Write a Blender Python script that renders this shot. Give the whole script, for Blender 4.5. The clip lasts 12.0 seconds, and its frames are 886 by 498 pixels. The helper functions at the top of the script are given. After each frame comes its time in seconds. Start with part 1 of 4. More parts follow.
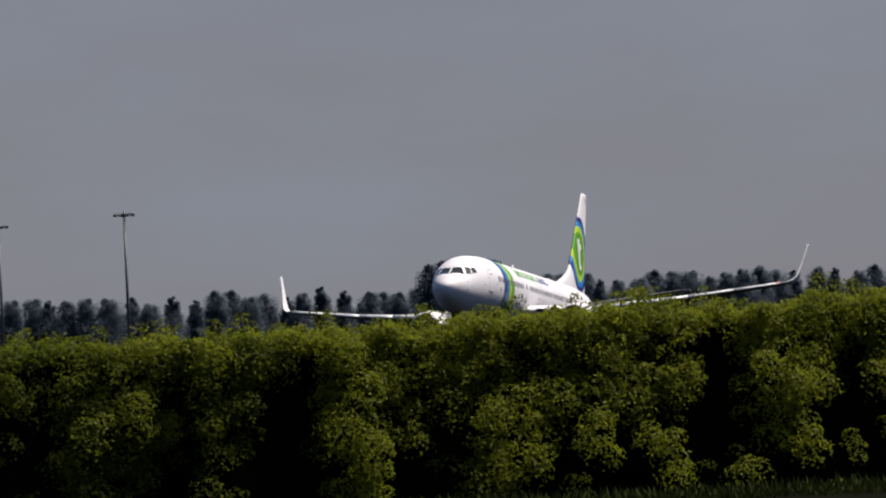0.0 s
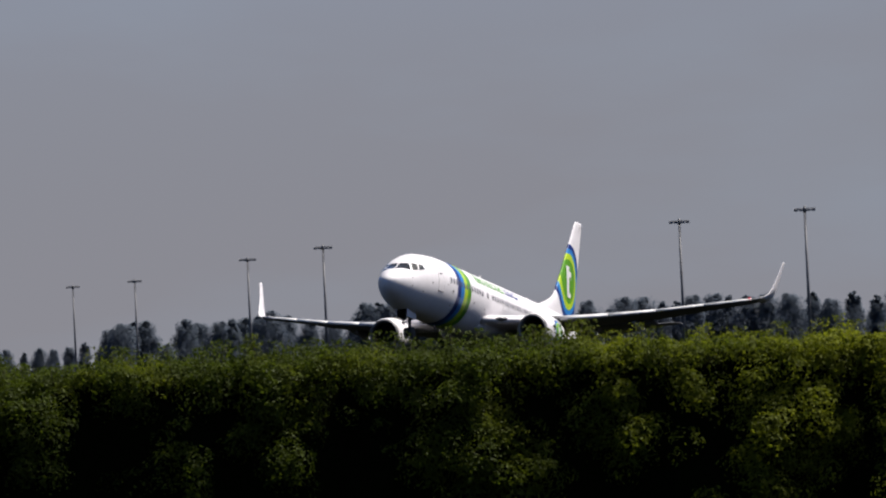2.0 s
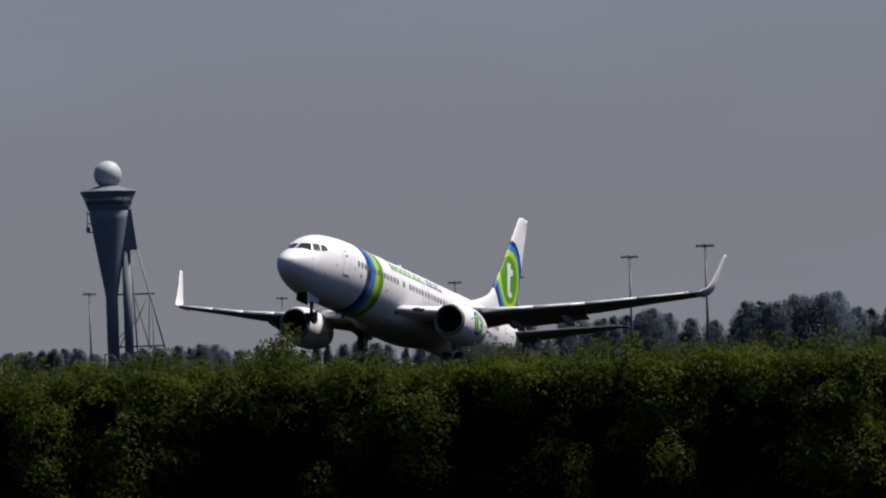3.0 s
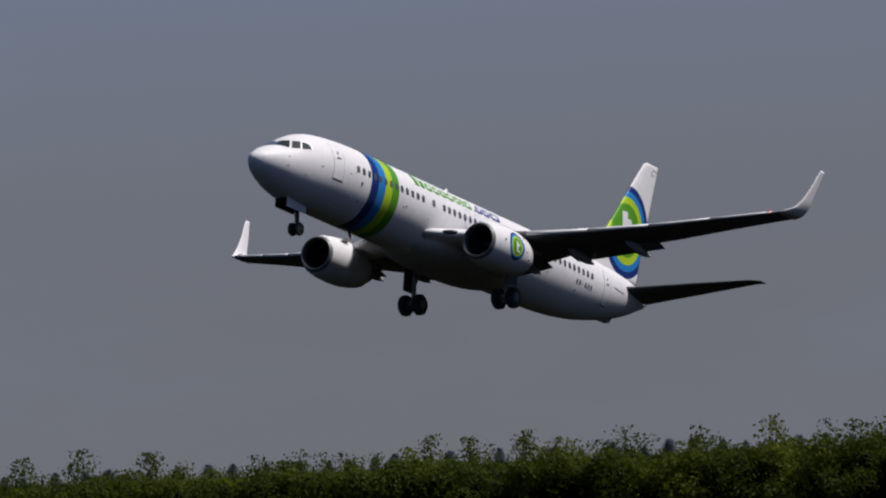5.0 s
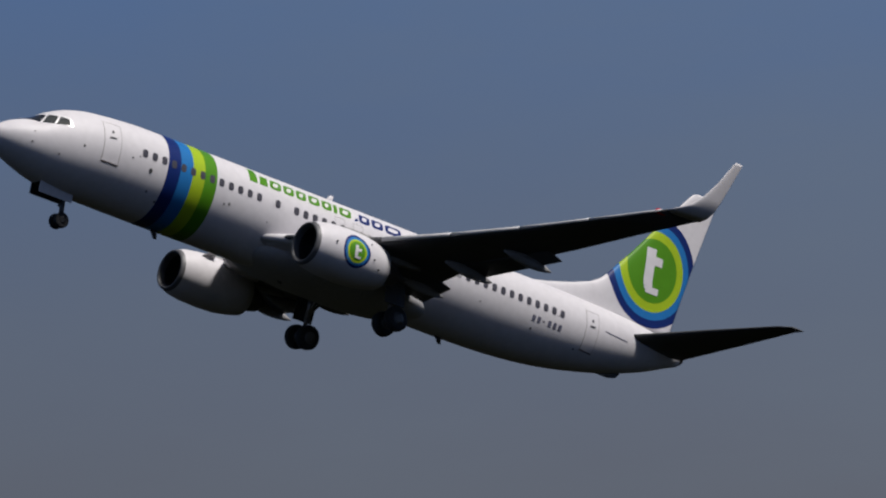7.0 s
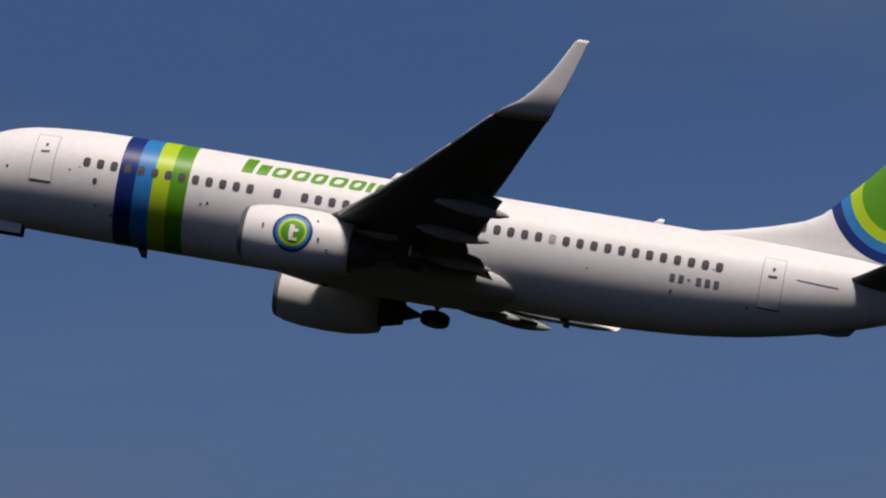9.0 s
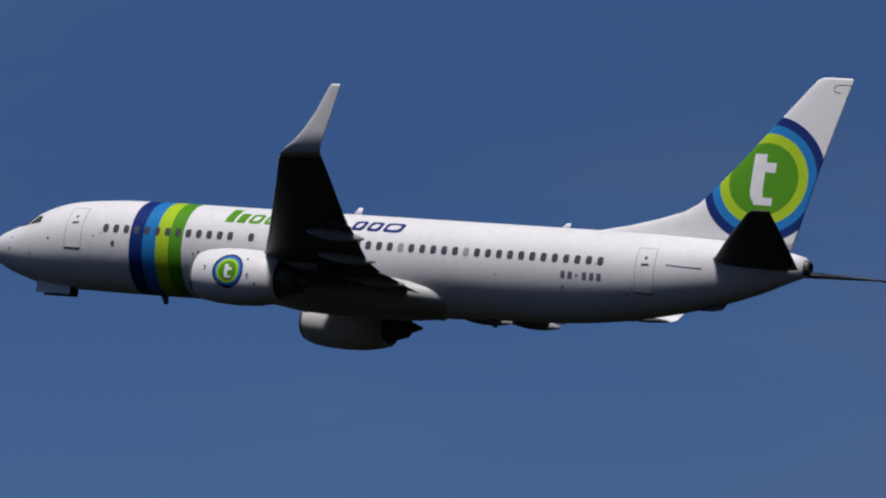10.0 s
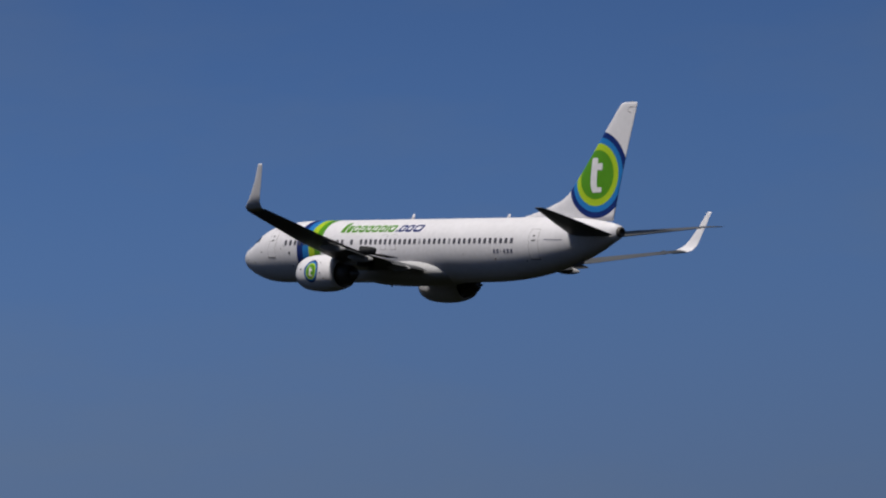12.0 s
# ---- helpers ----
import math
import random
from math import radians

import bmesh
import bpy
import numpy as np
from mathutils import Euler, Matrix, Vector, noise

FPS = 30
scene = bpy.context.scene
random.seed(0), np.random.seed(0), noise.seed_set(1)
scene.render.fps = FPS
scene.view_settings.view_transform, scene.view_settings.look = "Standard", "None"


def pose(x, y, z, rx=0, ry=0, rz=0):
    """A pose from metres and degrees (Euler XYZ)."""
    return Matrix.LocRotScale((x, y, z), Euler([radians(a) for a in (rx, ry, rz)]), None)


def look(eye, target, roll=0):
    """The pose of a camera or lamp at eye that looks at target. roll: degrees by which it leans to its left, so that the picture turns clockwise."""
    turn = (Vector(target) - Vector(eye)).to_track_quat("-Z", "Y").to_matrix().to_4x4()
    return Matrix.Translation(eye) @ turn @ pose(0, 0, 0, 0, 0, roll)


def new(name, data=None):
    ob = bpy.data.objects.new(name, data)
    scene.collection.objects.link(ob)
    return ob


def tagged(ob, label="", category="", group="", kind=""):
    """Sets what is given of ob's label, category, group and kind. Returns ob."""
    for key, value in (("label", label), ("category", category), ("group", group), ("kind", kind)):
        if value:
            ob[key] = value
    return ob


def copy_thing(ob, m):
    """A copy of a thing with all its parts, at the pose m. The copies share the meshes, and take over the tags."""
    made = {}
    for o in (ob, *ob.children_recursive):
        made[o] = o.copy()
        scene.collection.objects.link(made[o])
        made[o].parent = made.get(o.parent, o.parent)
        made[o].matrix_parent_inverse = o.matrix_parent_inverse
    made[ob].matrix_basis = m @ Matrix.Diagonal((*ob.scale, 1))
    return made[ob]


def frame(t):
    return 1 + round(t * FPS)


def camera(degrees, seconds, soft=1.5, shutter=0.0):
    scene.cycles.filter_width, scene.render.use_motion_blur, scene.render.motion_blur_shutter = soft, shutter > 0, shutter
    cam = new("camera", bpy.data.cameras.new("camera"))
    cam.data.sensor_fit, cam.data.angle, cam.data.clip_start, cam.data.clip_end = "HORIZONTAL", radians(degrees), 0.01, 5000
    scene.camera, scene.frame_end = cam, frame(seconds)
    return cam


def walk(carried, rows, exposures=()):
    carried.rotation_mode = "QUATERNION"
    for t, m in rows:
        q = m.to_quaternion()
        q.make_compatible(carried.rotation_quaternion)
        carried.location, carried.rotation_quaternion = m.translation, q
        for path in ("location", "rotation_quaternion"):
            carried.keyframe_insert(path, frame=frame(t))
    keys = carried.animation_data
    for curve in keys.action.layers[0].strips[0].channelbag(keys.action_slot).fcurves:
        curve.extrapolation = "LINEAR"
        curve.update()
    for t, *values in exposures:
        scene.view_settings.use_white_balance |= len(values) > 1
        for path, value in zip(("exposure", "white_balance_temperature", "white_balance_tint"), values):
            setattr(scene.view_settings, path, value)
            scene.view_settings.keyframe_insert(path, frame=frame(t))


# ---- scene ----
cam = camera(9.435, 12.0, soft=2.15)
EYE = (0.0, 0.0, 2.75)
# seconds, yaw to the left, pitch, roll (degrees): a tripod pan
PAN = [
    (0, -0.002, 0.774, -2.745),
    (0.5, 1.403, 0.933, -2.557),
    (1, 2.634, 0.803, -2.165),
    (1.5, 4.551, 0.814, -1.538),
    (2, 7.250, 1.058, -2.648),
    (2.5, 9.706, 1.235, -2.384),
    (3, 11.324, 1.194, -2.031),
    (3.5, 14.629, 1.295, -2.276),
    (3.7, 15.832, 1.342, -2.061),
    (5.3, 31.347, 2.648, -2.768),
    (5.5, 32.768, 2.945, -2.322),
    (6, 37.445, 4.523, -2.734),
    (6.5, 42.873, 5.419, -2.327),
    (6.7, 44.991, 5.901, -2.195),
    (8.3, 75.294, 12.155, -2.467),
    (8.5, 79.806, 12.686, -2.220),
    (9, 92.683, 13.265, -2.664),
    (9.5, 102.715, 13.932, -2.539),
    (10, 113.482, 13.757, -2.023),
    (10.5, 121.256, 13.346, -2.411),
    (11, 128.690, 12.325, -2.645),
    (11.5, 133.898, 11.635, -2.712),
    (12, 139.404, 10.973, -2.481),
]


def aim(yaw, pitch):
    a, b = radians(yaw), radians(pitch)
    return (EYE[0] - 100 * math.sin(a) * math.cos(b), EYE[1] + 100 * math.cos(a) * math.cos(b), EYE[2] + 100 * math.sin(b))


walk(cam, [(t, look(EYE, aim(yaw, pitch), roll)) for t, yaw, pitch, roll in PAN],
     exposures=[(0.0, 0.64, 6800, 12), (1.5, 0.82, 6800, 12), (2.0, 0.82, 6700, 12), (2.5, 0.66, 6600, 11), (3.5, 0.45, 6550, 11), (5.5, 0.02, 6400, 11), (6.5, -0.12, 6400, 11),
                (8.5, -0.15, 7100, 13), (9.0, 0.04, 7080, 13), (9.5, 0.1, 6950, 12), (10.0, -0.11, 6300, 10), (10.5, -0.07, 6380, 9), (11.0, -0.05, 6400, 10), (12.0, -0.12, 6480, 10)])

# ---- light ----
SUN_EL, SUN_AZ = 60.0, 68.0          # azimuth clockwise from +y
sky = bpy.data.worlds.new("sky")
scene.world = sky
sky.use_nodes = True
nt = sky.node_tree
nt.nodes.clear()


def node(tree, kind, **inputs):
    n = tree.nodes.new(kind)
    for key, value in inputs.items():
        n.inputs[key].default_value = value
    return n


tex = nt.nodes.new("ShaderNodeTexSky")
tex.sky_type, tex.sun_disc = "NISHITA", False
tex.sun_elevation, tex.sun_rotation = radians(SUN_EL), radians(SUN_AZ)
tex.air_density, tex.dust_density = 1.0, 2.0
geo = nt.nodes.new("ShaderNodeTexCoord")
split = nt.nodes.new("ShaderNodeSeparateXYZ")
nt.links.new(geo.outputs["Generated"], split.inputs[0])
# haze near the horizon that clears to blue higher up
haze = nt.nodes.new("ShaderNodeValToRGB")
haze.color_ramp.interpolation = "B_SPLINE"
stops = [(0.0, (0.154, 0.157, 0.179)), (0.05, (0.147, 0.157, 0.184)), (0.09, (0.158, 0.186, 0.242)), (0.14, (0.13, 0.186, 0.298)),
         (0.20, (0.1, 0.21, 0.46)), (0.26, (0.057, 0.134, 0.347)), (1.0, (0.05, 0.1, 0.25))]
for n, (p, col) in enumerate(stops):
    e = haze.color_ramp.elements[n] if n < 2 else haze.color_ramp.elements.new(p)
    e.position, e.color = p, (*col, 1)
wisp = node(nt, "ShaderNodeTexNoise", Scale=5.0, Detail=5.0, Roughness=0.6)
stretch = nt.nodes.new("ShaderNodeMapping")
stretch.inputs["Scale"].default_value = (1, 1, 3.5)
nt.links.new(geo.outputs["Generated"], stretch.inputs[0])
nt.links.new(stretch.outputs[0], wisp.inputs["Vector"])
thin = nt.nodes.new("ShaderNodeMapRange")
for key, value in (("From Min", 0.47), ("From Max", 0.8), ("To Min", 0.0), ("To Max", 0.42)):
    thin.inputs[key].default_value = value
nt.links.new(wisp.outputs[0], thin.inputs[0])
veil = nt.nodes.new("ShaderNodeMixRGB")
veil.inputs[2].default_value = (0.17, 0.215, 0.275, 1)
# the haze lies lower towards the clear side of the sky
clear = nt.nodes.new("ShaderNodeVectorMath")
clear.operation = "DOT_PRODUCT"
clear.inputs[1].default_value = (-0.64, -0.77, 0)
nt.links.new(geo.outputs["Generated"], clear.inputs[0])
lower = nt.nodes.new("ShaderNodeMapRange")
lower.interpolation_type = "SMOOTHSTEP"
for key, value in (("From Min", 0.72), ("From Max", 1.0), ("To Min", 0.0), ("To Max", 0.016)):
    lower.inputs[key].default_value = value
nt.links.new(clear.outputs["Value"], lower.inputs[0])
height = nt.nodes.new("ShaderNodeMath")
height.operation = "ADD"
nt.links.new(split.outputs["Z"], height.inputs[0])
nt.links.new(lower.outputs[0], height.inputs[1])
nt.links.new(height.outputs[0], haze.inputs[0])
nt.links.new(thin.outputs[0], veil.inputs[0])
nt.links.new(haze.outputs[0], veil.inputs[1])
low = node(nt, "ShaderNodeBackground", Strength=1.0)
nt.links.new(veil.outputs[0], low.inputs[0])
# the clear sky is deepest away from the sun
facing = nt.nodes.new("ShaderNodeVectorMath")
facing.operation = "DOT_PRODUCT"
facing.inputs[1].default_value = (0.998, 0.07, 0)
nt.links.new(geo.outputs["Generated"], facing.inputs[0])
deep = nt.nodes.new("ShaderNodeMapRange")
for key, value in (("From Min", -1.0), ("From Max", -0.5), ("To Min", 0.64), ("To Max", 0.92)):
    deep.inputs[key].default_value = value
nt.links.new(facing.outputs["Value"], deep.inputs[0])
nt.links.new(deep.outputs[0], low.inputs["Strength"])
high = node(nt, "ShaderNodeBackground", Strength=0.03)
nt.links.new(tex.outputs[0], high.inputs[0])
rise = nt.nodes.new("ShaderNodeMapRange")
rise.interpolation_type = "SMOOTHSTEP"
rise.inputs["From Min"].default_value, rise.inputs["From Max"].default_value = 0.33, 0.7
nt.links.new(split.outputs["Z"], rise.inputs[0])
both = nt.nodes.new("ShaderNodeMixShader")
nt.links.new(rise.outputs[0], both.inputs[0])
nt.links.new(low.outputs[0], both.inputs[1])
nt.links.new(high.outputs[0], both.inputs[2])
out = nt.nodes.new("ShaderNodeOutputWorld")
nt.links.new(both.outputs[0], out.inputs[0])

lamp = bpy.data.lights.new("sun", "SUN")
lamp.energy, lamp.angle, lamp.color = 5.0, radians(10.0), (1.0, 0.96, 0.91)
sun = new("sun", lamp)
el, az = radians(SUN_EL), radians(SUN_AZ)
way = Vector((math.sin(az) * math.cos(el), math.cos(az) * math.cos(el), math.sin(el)))
sun.matrix_world = look(way * 300, (0, 0, 0))


# ---- materials ----
def material(name, color, rough=0.5, metal=0.0, vary=0.1, scale=3.0, bump=0.0, bump_scale=20.0, coat=0.0, island=0.0, spec=0.5, trans=0.0):
    m = bpy.data.materials.new(name)
    m.use_nodes = True
    t = m.node_tree
    b = t.nodes["Principled BSDF"]
    b.inputs["Roughness"].default_value, b.inputs["Metallic"].default_value = rough, metal
    b.inputs["Coat Weight"].default_value, b.inputs["Coat Roughness"].default_value = coat, 0.08
    b.inputs["Specular IOR Level"].default_value = spec
    co = t.nodes.new("ShaderNodeTexCoord")
    big = node(t, "ShaderNodeTexNoise", Scale=scale, Detail=6.0, Roughness=0.65)
    fine = node(t, "ShaderNodeTexNoise", Scale=scale * 9, Detail=3.0)
    t.links.new(co.outputs["Object"], big.inputs["Vector"])
    t.links.new(co.outputs["Object"], fine.inputs["Vector"])
    add = t.nodes.new("ShaderNodeMath")
    add.operation = "ADD"
    t.links.new(big.outputs[0], add.inputs[0])
    t.links.new(fine.outputs[0], add.inputs[1])
    tone = t.nodes.new("ShaderNodeMapRange")
    for key, value in (("From Min", 0.6), ("From Max", 1.4), ("To Min", 1 - vary), ("To Max", 1 + vary)):
        tone.inputs[key].default_value = value
    t.links.new(add.outputs[0], tone.inputs[0])
    last = tone.outputs[0]
    if island:
        g = t.nodes.new("ShaderNodeNewGeometry")
        r = t.nodes.new("ShaderNodeMapRange")
        r.inputs["To Min"].default_value, r.inputs["To Max"].default_value = 1 - island, 1 + island
        t.links.new(g.outputs["Random Per Island"], r.inputs[0])
        mul = t.nodes.new("ShaderNodeMath")
        mul.operation = "MULTIPLY"
        t.links.new(last, mul.inputs[0])
        t.links.new(r.outputs[0], mul.inputs[1])
        last = mul.outputs[0]
    scaled = t.nodes.new("ShaderNodeVectorMath")
    scaled.operation = "SCALE"
    scaled.name = "paint"
    scaled.inputs[0].default_value = color
    t.links.new(last, scaled.inputs["Scale"])
    t.links.new(scaled.outputs[0], b.inputs["Base Color"])
    if trans:
        tr = t.nodes.new("ShaderNodeBsdfTranslucent")
        t.links.new(scaled.outputs[0], tr.inputs[0])
        mix = t.nodes.new("ShaderNodeMixShader")
        mix.inputs[0].default_value = trans
        t.links.new(b.outputs[0], mix.inputs[1])
        t.links.new(tr.outputs[0], mix.inputs[2])
        t.links.new(mix.outputs[0], t.nodes["Material Output"].inputs[0])
    if bump:
        bn = node(t, "ShaderNodeTexNoise", Scale=bump_scale, Detail=4.0)
        bb = node(t, "ShaderNodeBump", Strength=bump, Distance=0.02)
        t.links.new(co.outputs["Object"], bn.inputs["Vector"])
        t.links.new(bn.outputs[0], bb.inputs["Height"])
        t.links.new(bb.outputs[0], b.inputs["Normal"])
    return m


NAVY, AZURE, LIME, GREEN = (0.005, 0.019, 0.12), (0.015, 0.145, 0.39), (0.31, 0.44, 0.015), (0.067, 0.22, 0.008)
WHITE = (0.575, 0.56, 0.58)
white = material("white_gloss_paint", WHITE, 0.48, vary=0.07, scale=0.35, spec=0.22)
# Pale grey paint, set darker to include the shade below the wing root.
fairing_paint = material("shade_toned_fairing_grey", (0.38, 0.375, 0.38), 0.45, spec=0.25, vary=0.12, scale=0.5)
# White lowered past its weathering, to carry the shade under wing and engines.
shade_white = material("white_paint_weathered_and_shaded", (0.27, 0.265, 0.265), 0.6, spec=0.2, vary=0.18, scale=0.5)
# Wing grey taken well below its own tone; underside shade is in the colour.
grey = material("shade_darkened_wing_grey", (0.07, 0.072, 0.076), 0.5, spec=0.2, vary=0.14, scale=0.6)
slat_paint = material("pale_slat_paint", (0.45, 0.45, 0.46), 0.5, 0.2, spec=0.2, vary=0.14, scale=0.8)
dark = material("dark_grey_metal", (0.07, 0.07, 0.075), 0.5, 0.3, vary=0.25, scale=2.0)
black = material("black_recess", (0.012, 0.012, 0.013), 0.7, vary=0.2)
rubber = material("tyre_rubber", (0.018, 0.018, 0.019), 0.8, vary=0.2, scale=6, bump=0.3)
dark_hub = material("dark_wheel_hub", (0.025, 0.025, 0.026), 0.6, 0.2, vary=0.25)
hub_metal = material("painted_wheel_hub", (0.12, 0.12, 0.12), 0.5, 0.2, vary=0.2)
bare = material("dull_inlet_metal", (0.11, 0.11, 0.115), 0.5, 0.2, vary=0.15)
steel = material("oleo_steel", (0.4, 0.4, 0.42), 0.35, 0.6, vary=0.2)
hot = material("heat_stained_exhaust_metal", (0.075, 0.066, 0.06), 0.55, 0.3, vary=0.3)
glass = material("dark_window_glass", (0.02, 0.022, 0.027), 0.12, vary=0.1, spec=0.6)
polished = material("polished_window_metal", (0.8, 0.79, 0.8), 0.3, 0.3, vary=0.05)
side_glass = material("grey_side_glass", (0.05, 0.054, 0.054), 0.1, vary=0.25, scale=2.0, spec=0.7)
cabin_glass = material("grey_cabin_window_glass", (0.06, 0.057, 0.068), 0.3, vary=0.3, scale=1.1)
seam = material("grey_door_seam", (0.24, 0.225, 0.22), 0.5, vary=0.2)
sill_metal = material("worn_sill_metal", (0.09, 0.07, 0.062), 0.5, 0.3, vary=0.3)
navy = material("navy_gloss_paint", NAVY, 0.35, vary=0.08, spec=0.3)
azure = material("azure_gloss_paint", AZURE, 0.35, vary=0.08, spec=0.3)
lime = material("lime_gloss_paint", LIME, 0.35, vary=0.08, spec=0.3)
green = material("green_gloss_paint", GREEN, 0.35, vary=0.08, spec=0.3)
pale_glass = material("blanked_window_panel", (0.26, 0.255, 0.27), 0.4, vary=0.1)
reg_grey = material("slate_blue_marking_paint", (0.11, 0.113, 0.16), 0.4, vary=0.06)
red_lens = material("red_lamp_lens", (0.5, 0.01, 0.02), 0.2, vary=0.05)


def roundel_paint(name, cx, cz, radii, side=0):
    """White paint with concentric rings round (cx, cz), on faces to one side of y = side if given."""
    m = material(name, WHITE, 0.48, vary=0.07, scale=0.35, spec=0.22)
    t = m.node_tree
    co = t.nodes.new("ShaderNodeTexCoord")
    sp = t.nodes.new("ShaderNodeSeparateXYZ")
    t.links.new(co.outputs["Object"], sp.inputs[0])
    cb = t.nodes.new("ShaderNodeCombineXYZ")
    t.links.new(sp.outputs["X"], cb.inputs["X"])
    t.links.new(sp.outputs["Z"], cb.inputs["Z"])
    dist = t.nodes.new("ShaderNodeVectorMath")
    dist.operation = "DISTANCE"
    dist.inputs[1].default_value = (cx, 0, cz)
    t.links.new(cb.outputs[0], dist.inputs[0])
    val = dist.outputs["Value"]
    if side:
        far = t.nodes.new("ShaderNodeMath")
        far.operation = "GREATER_THAN" if side < 0 else "LESS_THAN"
        far.inputs[1].default_value = side
        t.links.new(sp.outputs["Y"], far.inputs[0])
        plus = t.nodes.new("ShaderNodeMath")
        plus.operation = "MULTIPLY_ADD"
        plus.inputs[1].default_value = 20.0
        t.links.new(far.outputs[0], plus.inputs[0])
        t.links.new(val, plus.inputs[2])
        val = plus.outputs[0]
    ratio = t.nodes.new("ShaderNodeMath")
    ratio.operation = "DIVIDE"
    ratio.inputs[1].default_value = radii[-1] * 1.25
    t.links.new(val, ratio.inputs[0])
    ramp = t.nodes.new("ShaderNodeValToRGB")
    ramp.color_ramp.interpolation = "CONSTANT"
    spots = [0.0] + [r / radii[-1] / 1.25 for r in radii]
    for n, (p, col) in enumerate(zip(spots, (GREEN, LIME, AZURE, NAVY, WHITE))):
        e = ramp.color_ramp.elements[n] if n < 2 else ramp.color_ramp.elements.new(p)
        e.position, e.color = p, (*col, 1)
    t.links.new(ratio.outputs[0], ramp.inputs[0])
    t.links.new(ramp.outputs[0], t.nodes["paint"].inputs[0])
    return m


fin_paint = roundel_paint("fin_roundel_paint", 35.78, 4.33, (1.5, 1.91, 2.28, 2.66))
pod_paint_port = roundel_paint("port_pod_roundel_paint", 15.02, -1.95, (0.42, 0.52, 0.62, 0.72), -5.0)
pod_paint_star = roundel_paint("starboard_pod_roundel_paint", 15.02, -1.95, (0.42, 0.52, 0.62, 0.72), 5.0)


# ---- mesh helpers ----
def part(name, bm, mat, parent=None, label="", smooth=True):
    me = bpy.data.meshes.new(name)
    bmesh.ops.recalc_face_normals(bm, faces=bm.faces)
    bm.to_mesh(me)
    bm.free()
    me.materials.append(mat)
    if smooth:
        for p in me.polygons:
            p.use_smooth = True
    ob = new(name, me)
    ob.parent = parent
    return tagged(ob, label)


def sharp(ob, degrees=35):
    """Marks edges sharper than the angle, so that flat faces stay flat."""
    bm = bmesh.new()
    bm.from_mesh(ob.data)
    for e in bm.edges:
        if len(e.link_faces) == 2 and e.calc_face_angle(0) > radians(degrees):
            e.smooth = False
    bm.to_mesh(ob.data)
    bm.free()
    return ob


def loft(rings, bm=None, closed=True, caps=True):
    bm = bm or bmesh.new()
    vs = [[bm.verts.new(p) for p in ring] for ring in rings]
    n = len(rings[0])
    for a, b in zip(vs, vs[1:]):
        for i in range(n if closed else n - 1):
            j = (i + 1) % n
            bm.faces.new((a[i], a[j], b[j], b[i]))
    if caps:
        bm.faces.new(vs[0][::-1])
        bm.faces.new(vs[-1])
    return bm


def box(bm, x0, x1, y0, y1, z0, z1):
    loft([[(x, y0, z0), (x, y1, z0), (x, y1, z1), (x, y0, z1)] for x in (x0, x1)], bm)
    return bm


def rod(bm, a, b, r0, r1=None, n=10):
    a, b = Vector(a), Vector(b)
    q = (b - a).to_track_quat("Z", "Y")
    ring = lambda c, r: [c + q @ Vector((r * math.cos(2 * math.pi * i / n), r * math.sin(2 * math.pi * i / n), 0)) for i in range(n)]
    return loft([ring(a, r0), ring(b, r0 if r1 is None else r1)], bm)


def smooth_curve(xs, ys):
    """A monotone cubic through the points."""
    xs, ys = np.array(xs, float), np.array(ys, float)
    h, d = np.diff(xs), np.diff(ys) / np.diff(xs)
    m = np.zeros(len(xs))
    m[0], m[-1] = d[0], d[-1]
    for i in range(1, len(xs) - 1):
        if d[i - 1] * d[i] > 0:
            w1, w2 = 2 * h[i] + h[i - 1], h[i] + 2 * h[i - 1]
            m[i] = (w1 + w2) / (w1 / d[i - 1] + w2 / d[i])

    def f(x):
        i = int(np.clip(np.searchsorted(xs, x) - 1, 0, len(h) - 1))
        s = (x - xs[i]) / h[i]
        return float((1 + 2 * s) * (1 - s) ** 2 * ys[i] + s * (1 - s) ** 2 * h[i] * m[i] + s * s * (3 - 2 * s) * ys[i + 1] + s * s * (s - 1) * h[i] * m[i + 1])
    return f


# ---- the airliner: x aft from the nose, y to starboard, z up ----
# stations: x, crown, keel, half width, height of the widest point
HULL = [(-0.35, -0.62, -0.72, 0.04, -0.67), (-0.27, -0.45, -0.94, 0.25, -0.66), (0.0, -0.24, -1.2, 0.52, -0.64), (0.5, 0.08, -1.48, 0.84, -0.6), (1.1, 0.33, -1.71, 1.09, -0.56),
        (1.6, 0.58, -1.86, 1.26, -0.52), (2.0, 0.87, -1.97, 1.38, -0.46), (2.5, 1.13, -2.07, 1.5, -0.38), (3.1, 1.37, -2.14, 1.62, -0.3), (4.0, 1.58, -2.19, 1.74, -0.18),
        (5.2, 1.7, -2.21, 1.83, -0.08), (6.6, 1.78, -2.22, 1.88, -0.02), (8.5, 1.8, -2.22, 1.88, 0.0), (24.5, 1.8, -2.22, 1.88, 0.0), (26.5, 1.8, -2.19, 1.87, 0.0), (28.5, 1.8, -2.08, 1.83, 0.0),
        (30.5, 1.79, -1.85, 1.72, 0.05), (32.5, 1.76, -1.47, 1.5, 0.18), (34.5, 1.7, -0.97, 1.18, 0.4), (36.3, 1.54, -0.36, 0.8, 0.62), (37.5, 1.36, 0.16, 0.48, 0.76), (38.1, 1.22, 0.4, 0.32, 0.81)]
crown, keel, half, wide = [smooth_curve([s[0] for s in HULL], [s[k] for s in HULL]) for k in (1, 2, 3, 4)]


